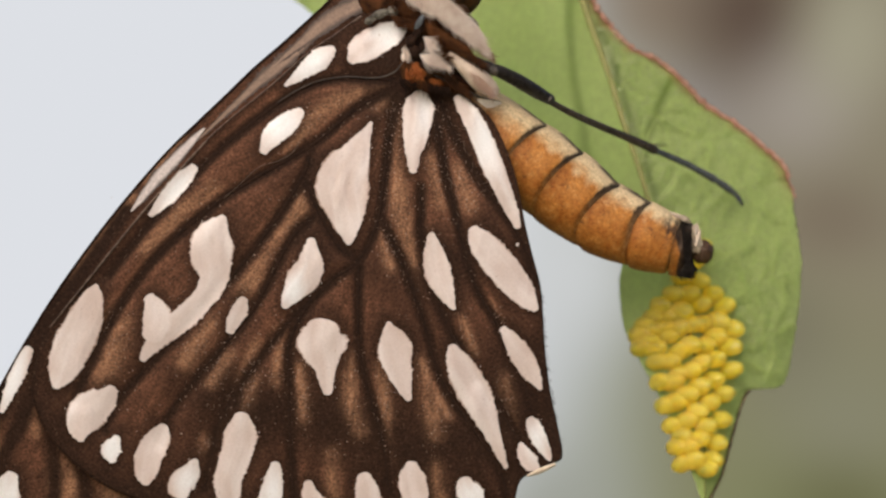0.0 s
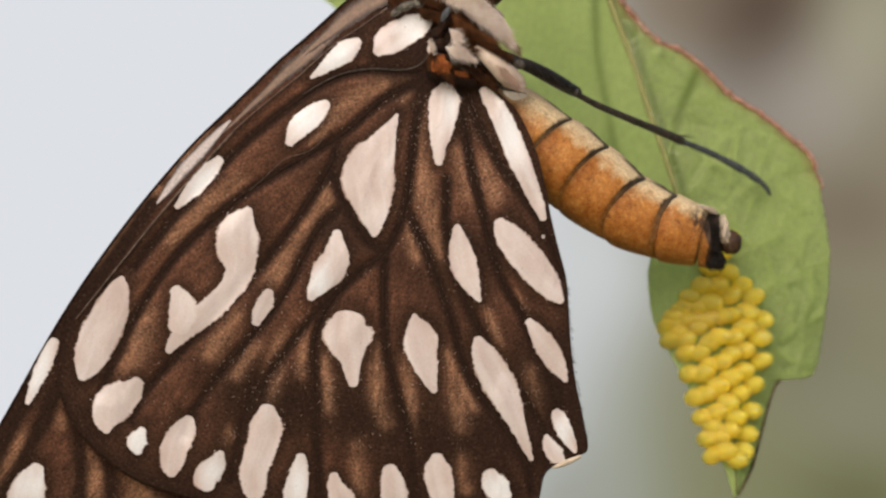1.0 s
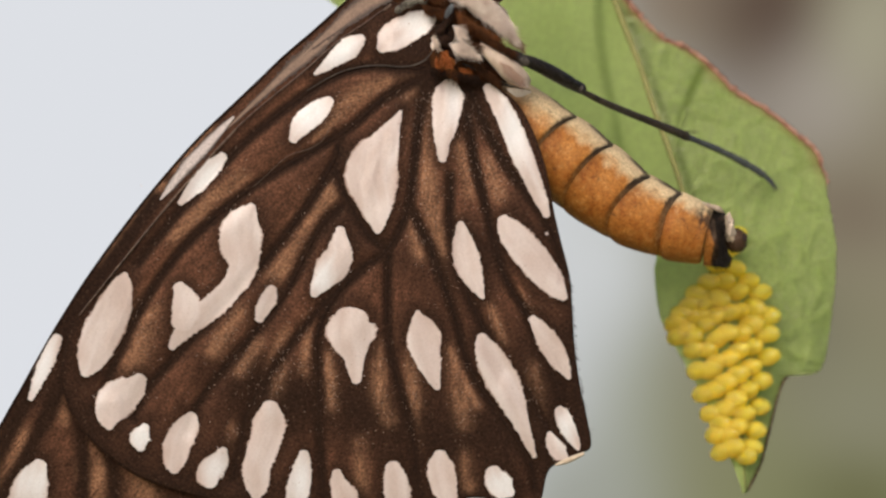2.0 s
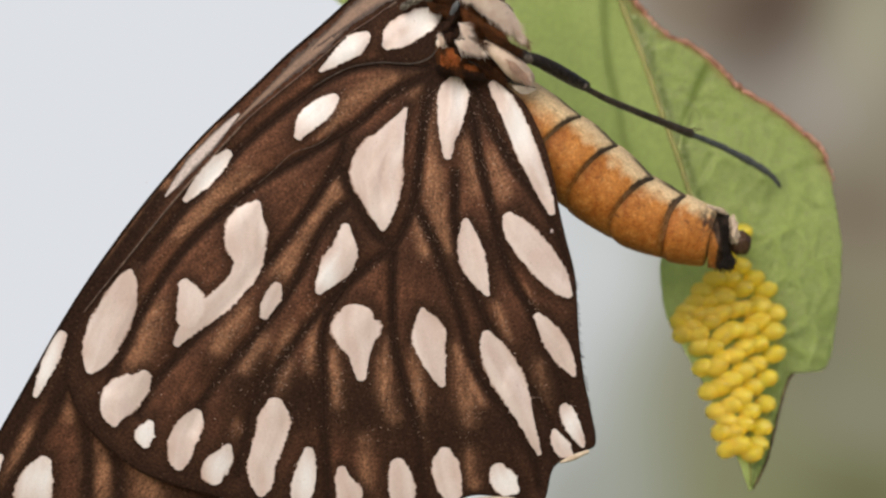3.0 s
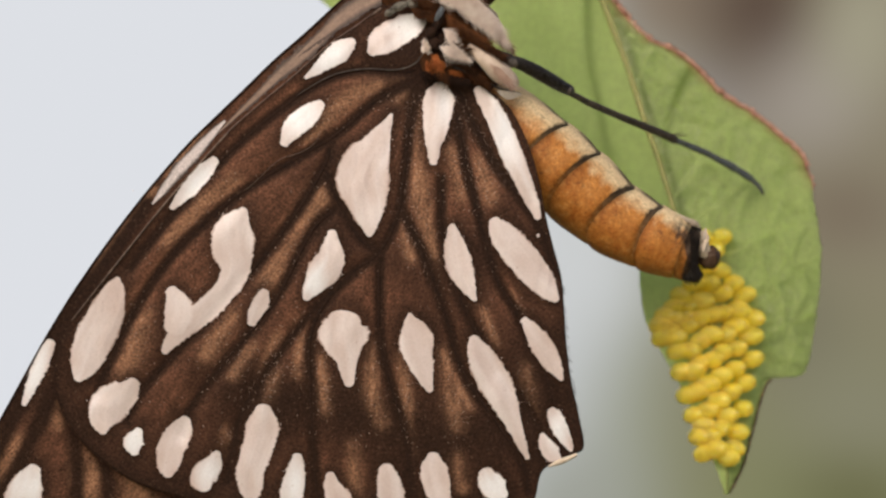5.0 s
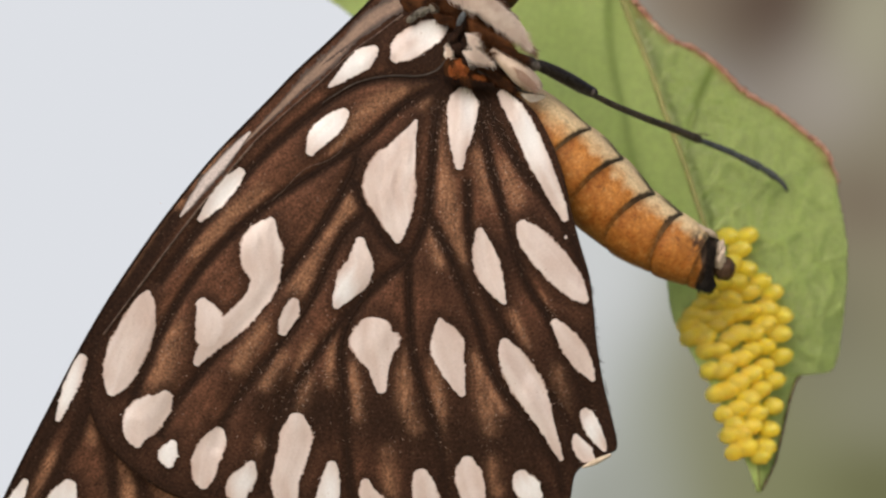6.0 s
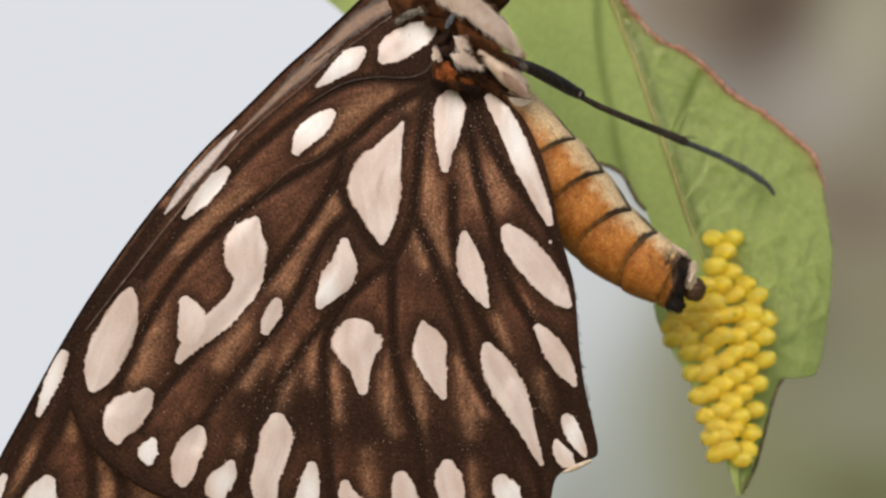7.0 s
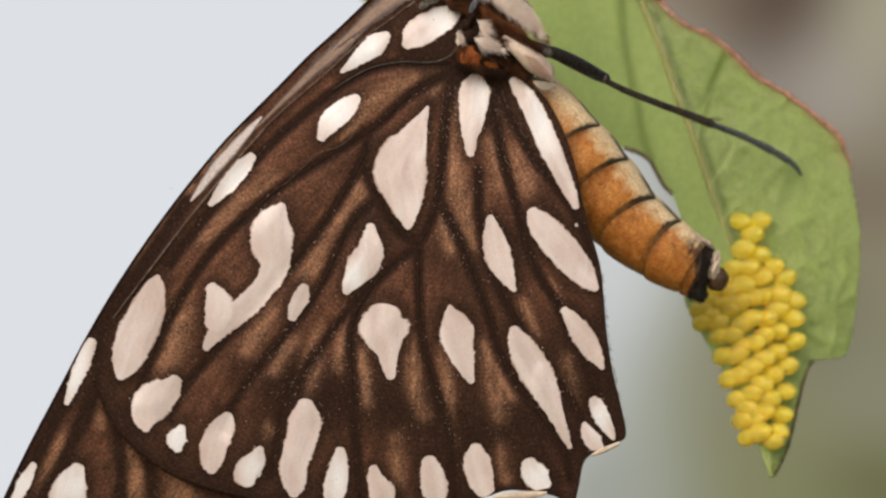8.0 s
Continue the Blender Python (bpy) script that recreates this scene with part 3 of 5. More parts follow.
HIND_EDGE = [(840, 60), (815, 10), (775, -12), (725, 10), (690, 36), (650, 64), (612, 98), (580, 128), (533, 168), (490, 206), (456, 241), (408, 296), (360, 354), (254, 492), (200, 562),
             (178, 620), (172, 682), (195, 745), (240, 797), (320, 850), (440, 884), (520, 905), (600, 896), (640, 912), (700, 898),
             (740, 912), (800, 896), (860, 880), (900, 868), (950, 872), (985, 880), (1012, 900), (1024, 862), (1032, 822), (1048, 804),
             (1092, 784), (1108, 768), (1098, 715), (1084, 655), (1074, 590), (1068, 520), (1062, 470), (1045, 410), (1032, 360),
             (1022, 310), (1008, 260), (988, 212), (962, 170), (925, 142), (880, 132)]
FORE_EDGE = [(760, -60), (700, -45), (650, 2), (600, 50), (545, 100), (500, 146), (450, 196), (400, 247), (350, 306), (300, 370), (250, 440),
             (200, 516), (150, 602), (100, 697), (50, 792), (8, 880), (-20, 950), (60, 1010), (160, 1020), (280, 980), (380, 930), (480, 860), (620, 700)]
hindwing = wing("hindwing", (815, 118), HIND_EDGE, 460, 130, hind_depth, HIND_VEINS, WING, "brown hindwing with white spots and dark veins", 16, True, PALE, HIND_SPOTS)
forewing = wing("forewing", (800, -30), FORE_EDGE, 300, 110, fore_depth, FORE_VEINS, WING, "brown forewing edge behind the hindwing", 30, False, FORE_PALE, FORE_SPOTS)


# sheen painted as whiter patches on the pinkish spots: u, v, reach across, reach down
SHEEN_PATCHES = [(852, 172, 13, 50), (955, 225, 30, 70), (628, 492, 22, 34), (650, 95, 44, 40), (782, 38, 34, 32), (605, 205, 34, 34), (415, 310, 46, 50), (140, 660, 30, 80),
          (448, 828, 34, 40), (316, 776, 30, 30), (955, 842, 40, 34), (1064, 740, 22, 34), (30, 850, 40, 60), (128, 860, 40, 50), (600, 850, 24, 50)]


def painted_sheen(u, v):
    return max(math.exp(-((u - a) / p) ** 2 - ((v - b) / q) ** 2) for a, b, p, q in SHEEN_PATCHES)


def stroke(name, rows, parent, material_, depth, lift=0.07, ragged=4.4, n=0, across=16, seed=0, others=()):
    """A patch on a wing: a line of rows (u, v, half width) with ragged edges, raised a little above the wing."""
    rng = random.Random(seed)
    rows = np.array(rows, float)
    n = n or int(np.hypot(*np.diff(rows[:, :2], axis=0).T).sum() / 1.9) + 6
    s = spline(rows, n)
    t = np.gradient(s[:, :2], axis=0)
    t /= np.linalg.norm(t, axis=1)[:, None] + 1e-9
    caps = (0.98, 0.85, 0.6, 0.3)
    head = [[*(s[0, :2] - t[0] * 0.6 * s[0, 2] * q), s[0, 2] * math.sqrt(1 - q * q)] for q in caps]
    tail = [[*(s[-1, :2] + t[-1] * 0.6 * s[-1, 2] * q), s[-1, 2] * math.sqrt(1 - q * q)] for q in caps[::-1]]
    s = np.vstack([head, s, tail])
    t = np.vstack([t[:1]] * 4 + [t] + [t[-1:]] * 4)
    bm = bmesh.new()
    uvl = bm.loops.layers.uv.new("UVMap")
    # strength of the painted sheen at each vertex
    fresh = bm.verts.layers.float.new("painted_sheen")
    thin = bm.verts.layers.float.new("thin")
    pts = []
    # each side ends in uneven teeth, a scale or two wide
    teeth = [[], []]
    for side in (0, 1):
        while len(teeth[side]) < len(s):
            k, tall = rng.choice((1, 2, 2, 3)), rng.uniform(-0.1, 1.0) * ragged
            teeth[side] += [tall * rng.uniform(0.3, 1.0) for q in range(k)]
    loose = []
    for i, (p, d) in enumerate(zip(s, t)):
        w = max(p[2], 0.5)
        jag = [(1, -1)[side] * min(1, w / 9) * (0.35 * ragged - teeth[side][i] - 0.45 * ragged * noise.noise(Vector((p[0] / 16, p[1] / 16, side * 9 + seed)))) for side in (0, 1)]
        for k in range(across + 1):
            f = 2 * k / across - 1
            e = w * f + (jag[0] if k == 0 else jag[1] if k == across else 0)
            pts.append((p[0] - d[1] * e, p[1] + d[0] * e, f))
        if rng.random() < 0.012 and w > 6:
            e = rng.choice((-1, 1)) * (w + rng.uniform(1.5, 5))
            loose.append((p[0] - d[1] * e, p[1] + d[0] * e, d))
    a = np.array(pts)
    y = depth(a[:, 0], a[:, 1]) - lift
    apart = smooth(-8, 0, spot_distance(a[:, 0], a[:, 1], others)) if others else np.ones(len(a))
    vs = [bm.verts.new(at(u, v, yy)) for (u, v, f), yy in zip(pts, y)]
    for vert, (u, v, f), q in zip(vs, pts, apart):
        vert[fresh] = painted_sheen(u, v)
        vert[thin] = abs(f) * q
    m = across + 1
    for i in range(len(s) - 1):
        for k in range(across):
            ids = (i * m + k, i * m + k + 1, (i + 1) * m + k + 1, (i + 1) * m + k)
            face = bm.faces.new([vs[q] for q in ids])
            for loop, q in zip(face.loops, ids):
                # folds run along the spot
                loop[uvl].uv = (pts[q][2] * s[q // m][2] / 15 + seed % 97, 1.9 * (q // m) / 130)
    for u, v, d in loose:
        q, z = rng.uniform(0.6, 1.2), float(depth(u, v)[0]) - 0.6 * lift
        bm.faces.new([bm.verts.new(at(u + q * (a * d[0] - c * d[1]), v + q * (a * d[1] + c * d[0]), z)) for a, c in ((1.6, 0), (0, 0.8), (-1.6, 0), (0, -0.8))])
    return part(name, bm, material_, parent)


def spot(parent, *rows, lift=0.07, seed=0):
    others = [q for q in HIND_SPOTS if math.hypot(q[0][0] - rows[0][0], q[0][1] - rows[0][1]) > 1]
    stroke("white_spot", rows, parent, SPOT, hind_depth if parent is hindwing else fore_depth, lift, seed=int(rows[0][0] * 7 + seed), others=others)


for i, rows in enumerate(HIND_SPOTS):
    spot(hindwing, *rows[::3], lift=0.085 if i == 7 else 0.07)
for rows in FORE_SPOTS:
    spot(forewing, *rows[::3])
stroke("scuffed_strip", [(338, 356, 2), (356, 332, 8), (384, 295, 12), (412, 264, 12), (438, 234, 9), (462, 208, 3)], forewing, SCUFFED, fore_depth, seed=3)
stroke("scuffed_strip", [(725, -16, 16), (694, 0, 17), (660, 26, 15), (628, 54, 9), (600, 78, 5), (582, 96, 1.5)], forewing, WORN_TAN, fore_depth, ragged=5, seed=4)

stroke("scuffed_strip", [(660, 34, 4), (628, 60, 12), (590, 94, 14), (556, 124, 11), (520, 160, 7), (480, 200, 4), (450, 230, 1.5)], forewing, WORN_TAN, fore_depth, lift=0.05, ragged=8, seed=5)

# thin dark front edge of the forewing
bm = bmesh.new()
rows = spline(FORE_EDGE[1:17], 120)
tube(bm, [at(p[0] + 1, p[1] + 1, 0.78 + 5e-6 * (p[1] - 350) ** 2) for p in rows], [2.2 * U] * 121, 6)
part("front_edge", bm, VEIN, forewing, "dark front edge of the forewing")

# pale single scales in rows beside the veins near the root
bm = bmesh.new()
grains = random.Random(61)
for k, reach in ((5, 0.35), (8, 0.35), (9, 0.4), (10, 0.5)):
    line = spline(HIND_VEINS[k][:, :2], 150)
    for (a, c), (p, q) in zip(line[6:int(150 * reach)], line[7:]):
        for side in (-1, 1):
            if grains.random() < 0.5:
                ln = math.hypot(p - a, q - c) + 1e-6
                e, z = side * (3.0 + grains.expovariate(0.25)), grains.uniform(0.3, 0.85)
                u, v = a - (q - c) / ln * e, c + (p - a) / ln * e
                d = float(hind_depth(u, v)[0]) - 0.04
                bm.faces.new([bm.verts.new(at(u + z * x, v + z * y, d)) for x, y in ((1, 0.2), (-0.2, 1.1), (-1, -0.2), (0.2, -1.1))])
part("vein_scale", bm, PALE_SCALE, hindwing, "tiny pale scales beside the veins", kind="stuff")

# single pale scales scattered over the worn parts of the hindwing
bm = bmesh.new()
for line, w in PALE + [(spline(((815, 190), (850, 330), (900, 460)), 8), 60), (spline(((400, 560), (520, 640), (640, 700)), 8), 90)]:
    for _ in range(int(w * 3.4)):
        p = line[grains.randrange(len(line))]
        u, v, z = p[0] + grains.gauss(0, 0.9 * w), p[1] + grains.gauss(0, 1.4 * w), grains.uniform(0.35, 1.1)
        if 300 < u < 1020 and 150 < v < 780:
            d = float(hind_depth(u, v)[0]) - 0.035
            bm.faces.new([bm.verts.new(at(u + z * x, v + z * y, d)) for x, y in ((0.9, 0.3), (-0.3, 1.2), (-0.9, -0.3), (0.3, -1.2))])
part("loose_scale", bm, PALE_SCALE, hindwing, "loose pale scales over the brown wing", kind="stuff")

# raised veins
for line in HIND_VEINS:
    bm = bmesh.new()
    rows = line
    deep = hind_depth(rows[:, 0], rows[:, 1])
    k = len(rows)
    tube(bm, [at(p[0], p[1], d + 0.01) for p, d in zip(rows, deep)], [U * (2.9 - 1.6 * i / k) * min(1, 0.2 + i / 5) for i in range(k)], 6)
    part("vein", bm, VEIN, hindwing)
bm = bmesh.new()
drawn_tube(bm, [(735, 2, 0.5, 2), (690, 37, 0.45, 2.2), (650, 65, 0.40, 2.3), (612, 99, 0.35, 2.2), (580, 129, 0.3, 2.2), (533, 169, 0.2, 2), (490, 207, 0.15, 1.9), (456, 242, 0.1, 1.8), (360, 355, 0.1, 1.6), (254, 493, 0.15, 1.4), (200, 564, 0.25, 1)], 6, 50)
part("front_vein", bm, PALE_VEIN, hindwing, "worn pale front edge vein")
bm = bmesh.new()
drawn_tube(bm, [(590, 158, 0.05, 0.4), (630, 133, 0.06, 0.7), (664, 118, 0.08, 0.7), (712, 110, 0.12, 0.9), (760, 111, 0.08, 1.0), (795, 100, -0.05, 1.2), (816, 72, -0.15, 1.3)], 6, 40)
part("basal_vein", bm, LEG_JOINT, hindwing, "thin pale vein round the basal cell")
bm = bmesh.new()
drawn_tube(bm, [(634, 200, 0.08, 0.4), (625, 238, 0.04, 0.5), (600, 259, 0.03, 0.55), (560, 274, 0.03, 0.5), (520, 312, 0.04, 0.45), (500, 330, 0.06, 0.4)], 6, 40)
part("crease", bm, PALE_VEIN, hindwing, "thin pale crease line")
bm = bmesh.new()
drawn_tube(bm, [(1046, 806, 1.2, 2), (1068, 797, 1.2, 5), (1096, 784, 1.2, 3)], 8, 16)
part("wing_fringe", bm, FRINGE, hindwing, "cream hair fringe at the wing corner")
bm = bmesh.new()
drawn_tube(bm, [(872, 880, 1.3, 3), (905, 877, 1.3, 6), (940, 876, 1.3, 7), (968, 873, 1.3, 3)], 8, 16)
part("wing_fringe", bm, FRINGE, hindwing, "cream hair fringe at the wing corner")



def lump(bm, u, v, d, ru, rv, rd, turn=0.0, rough=0.12, seed=0, sub=4):
    """A rounded, slightly uneven body part: half axes in sheet units, turned on the sheet."""
    res = bmesh.ops.create_icosphere(bm, subdivisions=sub, radius=1.0)
    c = at(u, v, d)
    rot = Matrix.Rotation(radians(turn), 3, "Y")
    for vert in res["verts"]:
        p = vert.co * (1 + rough * noise.noise(vert.co * 2.3 + Vector((seed, 0, 0))))
        vert.co = c + rot @ Vector((p.x * ru * U, p.y * rd * U, p.z * rv * U))


def hairs(bm, u0, v0, u1, v1, width, d, length, lean, n, seed, thick=1.1, droop=0.25, fan=14):
    """n thin bent hairs that start along a line on the sheet and lean by an angle (degrees, 0 is to the right, positive down)."""
    rng = random.Random(seed)
    for _ in range(n):
        f, g = rng.random(), rng.uniform(-1, 1)
        u = u0 + (u1 - u0) * f + g * width * 0.4
        v = v0 + (v1 - v0) * f + g * width
        a = radians(lean + rng.gauss(0, fan))
        ln = length * rng.uniform(0.6, 1.15)
        dd = d + rng.uniform(-0.3, 0.3)
        bend = droop * rng.uniform(-0.6, 1.0)
        rows = [(u + ln * q * math.cos(a + bend * q), v + ln * q * math.sin(a + bend * q), dd - 0.25 * q + rng.uniform(-0.05, 0.05)) for q in (0, 0.35, 0.7, 1.0)]
        tube(bm, [at(*r) for r in rows], [thick * U * w for w in (1, 0.9, 0.6, 0.12)], 3, False)


bm = bmesh.new()
for i, (u0, v0, u1, v1) in enumerate(((1062, 470, 1070, 540), (1070, 540, 1077, 610), (1077, 610, 1088, 670), (1088, 670, 1104, 750))):
    hairs(bm, u0, v0, u1, v1, 2, 0.6, 9, 48, 20, 80 + i, 0.4)
part("margin_hair", bm, VEIN, hindwing, "fine dark hairs along the wing's inner edge", kind="stuff")

# ---- thorax, its hair and the legs ----
for name, rows in (("thorax", (862, 20, 3.2, 62, 80, 95, 25, 0.1, 1)), ("breast_plate", (888, 14, 3.6, 62, 38, 80, 30, 0.12, 2)),
                   ("breast_plate", (880, 92, 3.0, 62, 38, 66, 25, 0.1, 4)), ("neck", (893, -66, 3.4, 60, 80, 95, 20, 0.1, 5)),
                   ("wing_muscle", (838, 92, 1.2, 46, 50, 50, 10, 0.1, 6)), ("hip_plate", (900, 118, 2.0, 48, 24, 40, 25, 0.1, 8)),
                   ("wing_muscle", (800, -25, 1.8, 75, 55, 45, 15, 0.1, 10))):
    bm = bmesh.new()
    lump(bm, *rows)
    part(name, bm, FUR_DARK, butterfly, "dark brown furry thorax")
bm = bmesh.new()
lump(bm, 832, 100, -0.2, 17, 20, 12, 10, 0.3, 7)
hairs(bm, 822, 94, 842, 100, 8, -0.6, 13, 70, 260, 8, 0.8)
part("rust_tuft", bm, FUR_RUST, butterfly, "rust-coloured tuft at the wing root")
bm = bmesh.new()
lump(bm, 868, 116, 0.6, 14, 9, 12, 20, 0.3, 9)
hairs(bm, 855, 112, 880, 119, 6, 0.2, 11, 60, 120, 18, 0.8)
part("rust_tuft", bm, FUR_RUST, butterfly, "rust-coloured tuft at the wing root")
bm = bmesh.new()
for i, (u0, v0, u1, v1, w, d, ln, lean, n) in enumerate((
        (838, -48, 888, -8, 23, -0.45, 34, 36, 3800),
        (798, -50, 846, -22, 13, -0.40, 30, 32, 1500),
        (872, -18, 918, 16, 21, -0.35, 32, 38, 3600),
        (904, 6, 944, 40, 16, -0.05, 26, 44, 2200),
        (846, 40, 856, 54, 5, -0.8, 24, 30, 380),
        (840, 71, 862, 78, 3.5, -0.85, 28, 8, 480),
        (866, 78, 888, 88, 4, -0.75, 18, 24, 160))):
    hairs(bm, u0, v0, u1, v1, w, d, ln, lean, int(0.55 * n), 20 + i, 0.62, 0.3, 12 if i < 4 else 22)
part("white_hair", bm, FUR_WHITE, butterfly, "tufts of cream-white hair", kind="stuff")
# filler lump added so that the white hair looks dense
bm = bmesh.new()
lump(bm, 888, -4, 0.58, 74, 20, 30, 36, 0.2, 21)
part("breast_band", bm, FUR_WHITE, butterfly, "cream filler under the band of white hair")
bm = bmesh.new()
hairs(bm, 900, 8, 950, 56, 8, 0.3, 26, 44, 420, 28, 0.5, 0.3, 20)
hairs(bm, 940, 50, 966, 72, 6, 0.7, 18, 40, 140, 29, 0.45, 0.3, 22)
hairs(bm, 930, 102, 966, 128, 11, -0.95, 20, 46, 260, 27, 0.45, 0.3, 14)
part("tan_hair", bm, FUR_TAN, butterfly, "pinkish tan hair tips over the breast", kind="stuff")
bm = bmesh.new()
hairs(bm, 850, 18, 922, 62, 8, -0.5, 20, 38, 1500, 31, 0.55, 0.25, 18)
hairs(bm, 925, 40, 965, 66, 7, 0.9, 20, 44, 120, 39, 0.5)
part("brown_hair", bm, FUR_BROWN, butterfly, "rusty brown hair between the white tufts", kind="stuff")
bm = bmesh.new()
hairs(bm, 815, 85, 850, 120, 14, -0.5, 18, 60, 260, 32, 0.8)
hairs(bm, 893, 52, 950, 82, 5, -0.7, 18, 32, 420, 37, 0.8)
hairs(bm, 866, 26, 905, 52, 5, -0.75, 18, 36, 160, 48, 0.8)
hairs(bm, 860, 60, 892, 72, 3, -0.85, 16, 20, 70, 49, 0.7)
hairs(bm, 878, 98, 922, 130, 9, -0.1, 20, 46, 420, 34, 0.7)
hairs(bm, 905, -8, 928, 14, 8, 0.4, 16, 52, 260, 35, 0.8)
hairs(bm, 938, 118, 962, 130, 6, 0.0, 18, 38, 60, 40, 0.45)
part("dark_hair", bm, FUR_DARK, butterfly, "short dark brown hair", kind="stuff")
for rows in ((836, 24, -0.7, 8, 20, 8, 20, 0.2, 11), (824, 44, -0.7, 9, 12, 8, 30, 0.2, 12), (828, 64, -0.6, 12, 13, 8, 0, 0.25, 13),
             (852, 88, -0.5, 14, 8, 8, 20, 0.25, 14), (845, 60, -0.2, 14, 26, 10, 10, 0.25, 72), (838, 10, -0.9, 5, 14, 5, 28, 0.25, 73)):
    bm = bmesh.new()
    lump(bm, *rows)
    part("wing_joint", bm, GREYBLUE if rows[0] == 838 else VEIN, butterfly, "black chitin plate of the wing joint")
for rows in ((768, -2, -0.25, 17, 7, 8, -20, 0.35, 81), (752, 8, -0.2, 12, 6, 7, -35, 0.35, 82), (790, -8, -0.3, 10, 9, 8, 30, 0.3, 83)):
    bm = bmesh.new()
    lump(bm, *rows)
    part("shoulder_plate", bm, PLATE, butterfly, "greyish plate of the wing's shoulder")
bm = bmesh.new()
hairs(bm, 770, -40, 850, -10, 22, -0.25, 18, 40, 900, 84, 0.7)
hairs(bm, 790, 6, 842, 14, 7, -0.35, 14, 55, 500, 85, 0.7)
part("dark_hair", bm, FUR_DARK, butterfly, "dark brown fur on the shoulder", kind="stuff")
bm = bmesh.new()
hairs(bm, 805, 114, 895, 128, 5, -0.5, 12, 80, 420, 38, 0.7)
part("dark_hair", bm, VEIN, butterfly, "black hair fringe over the wing roots", kind="stuff")
bm = bmesh.new()
lump(bm, 814, 70, -0.75, 6, 10, 4, 20, 0.3, 16)
hairs(bm, 808, 62, 818, 82, 4, -0.8, 11, -40, 80, 36, 0.7)
part("white_hair", bm, FUR_WHITE, butterfly, "tufts of cream-white hair", kind="stuff")
bm = bmesh.new()
drawn_tube(bm, [(866, 104, -0.2, 1), (885, 112, 0.0, 1.6), (908, 122, 0.1, 1.8), (935, 134, 0.3, 1.6), (948, 140, 0.6, 1)], 6, 20)
part("plate_edge", bm, LEG_JOINT, butterfly, "thin grey edge of the breast plate")
bm = bmesh.new()
drawn_tube(bm, [(934, 138, -0.2, 1), (950, 141, -0.4, 1.4), (968, 144, -0.4, 1.4), (984, 148, -0.2, 1.0)], 6, 20)
part("plate_edge", bm, BLACK, butterfly, "thin black edge over the abdomen's base")
stroke("base_flap", [(944, 145, 1.5), (953, 149, 5), (963, 152, 7.5), (974, 151, 5.5), (984, 150, 2)], butterfly, FLAP_SCALE, lambda u, v: -0.3 + 0.02 * np.atleast_1d(v - 150.0), 0.0, 1.5, 0, 8, 61)

# near leg: cream-scaled coxa, femur, tibia and jointed tarsus that stands on the leaf
bm = bmesh.new()
drawn_tube(bm, [(890, 66, -0.5, 5), (906, 79, -0.6, 11), (928, 96, -0.6, 16), (946, 111, -0.4, 19), (962, 122, -0.1, 16), (974, 129, 0.3, 9), (979, 132, 0.5, 2)], 20, 40)
leg = part("leg", bm, WHITE_SCALE, butterfly, "slender dark leg with a smooth cream-scaled hip")
bm = bmesh.new()
hairs(bm, 938, 112, 968, 126, 8, -0.35, 16, 48, 160, 43, 0.55)
part("white_hair", bm, FUR_WHITE, leg, kind="stuff")
bm = bmesh.new()
drawn_tube(bm, [(893, 56, 0.2, 4), (920, 70, -0.1, 7), (945, 81, -0.3, 9), (960, 88, -0.3, 11), (968, 92, -0.3, 9)], 12, 24)
part("trochanter", bm, LEG_BLACK, leg)
bm = bmesh.new()
lump(bm, 967, 92, -0.35, 14, 10, 10, 20, 0.12, 74, 3)
part("hip_joint", bm, LEG_JOINT, leg, "greyish hip joint")
bm = bmesh.new()
drawn_tube(bm, [(964, 90, -0.2, 7), (974, 92, -0.25, 10.5), (992, 99, 0, 11.5), (1015, 110, 0.41, 12.5), (1045, 126, 1.22, 12), (1062, 135, 1.77, 10.5), (1073, 140, 2.04, 9), (1075, 141, 2.04, 4)], 14, 36)
hairs(bm, 985, 96, 1066, 138, 10, 0.0, 6, 25, 130, 44, 0.4)
part("femur", bm, LEG_BLACK, leg)
bm = bmesh.new()
lump(bm, 1071, 140, 1.7, 5, 8, 8, 25, 0.1, 75, 3)
part("knee", bm, LEG_JOINT, leg, "greyish knee joint")
bm = bmesh.new()
hairs(bm, 985, 107, 1050, 140, 2, 0.2, 4, 20, 40, 47, 0.6)
part("pale_scale", bm, LEG_JOINT, leg, "pale scales along the thigh's lower edge", kind="stuff")
bm = bmesh.new()
drawn_tube(bm, [(1066, 141, 1.9, 5), (1085, 150, 2.31, 5.5), (1110, 162, 2.86, 6), (1150, 178, 3.94, 6.2), (1190, 193, 5.17, 6.6), (1235, 210, 6.39, 7.6), (1258, 220, 7.07, 7.8), (1262, 222, 7.07, 5)], 10, 40)
hairs(bm, 1240, 210, 1262, 216, 2, 6.0, 22, -12, 6, 42, 0.8, 0)
hairs(bm, 1085, 150, 1160, 184, 6, 3.0, 6, 25, 90, 45, 0.35)
hairs(bm, 1160, 184, 1260, 220, 6, 5.4, 6, 25, 110, 46, 0.35)
part("tibia", bm, LEG_BROWN, leg)
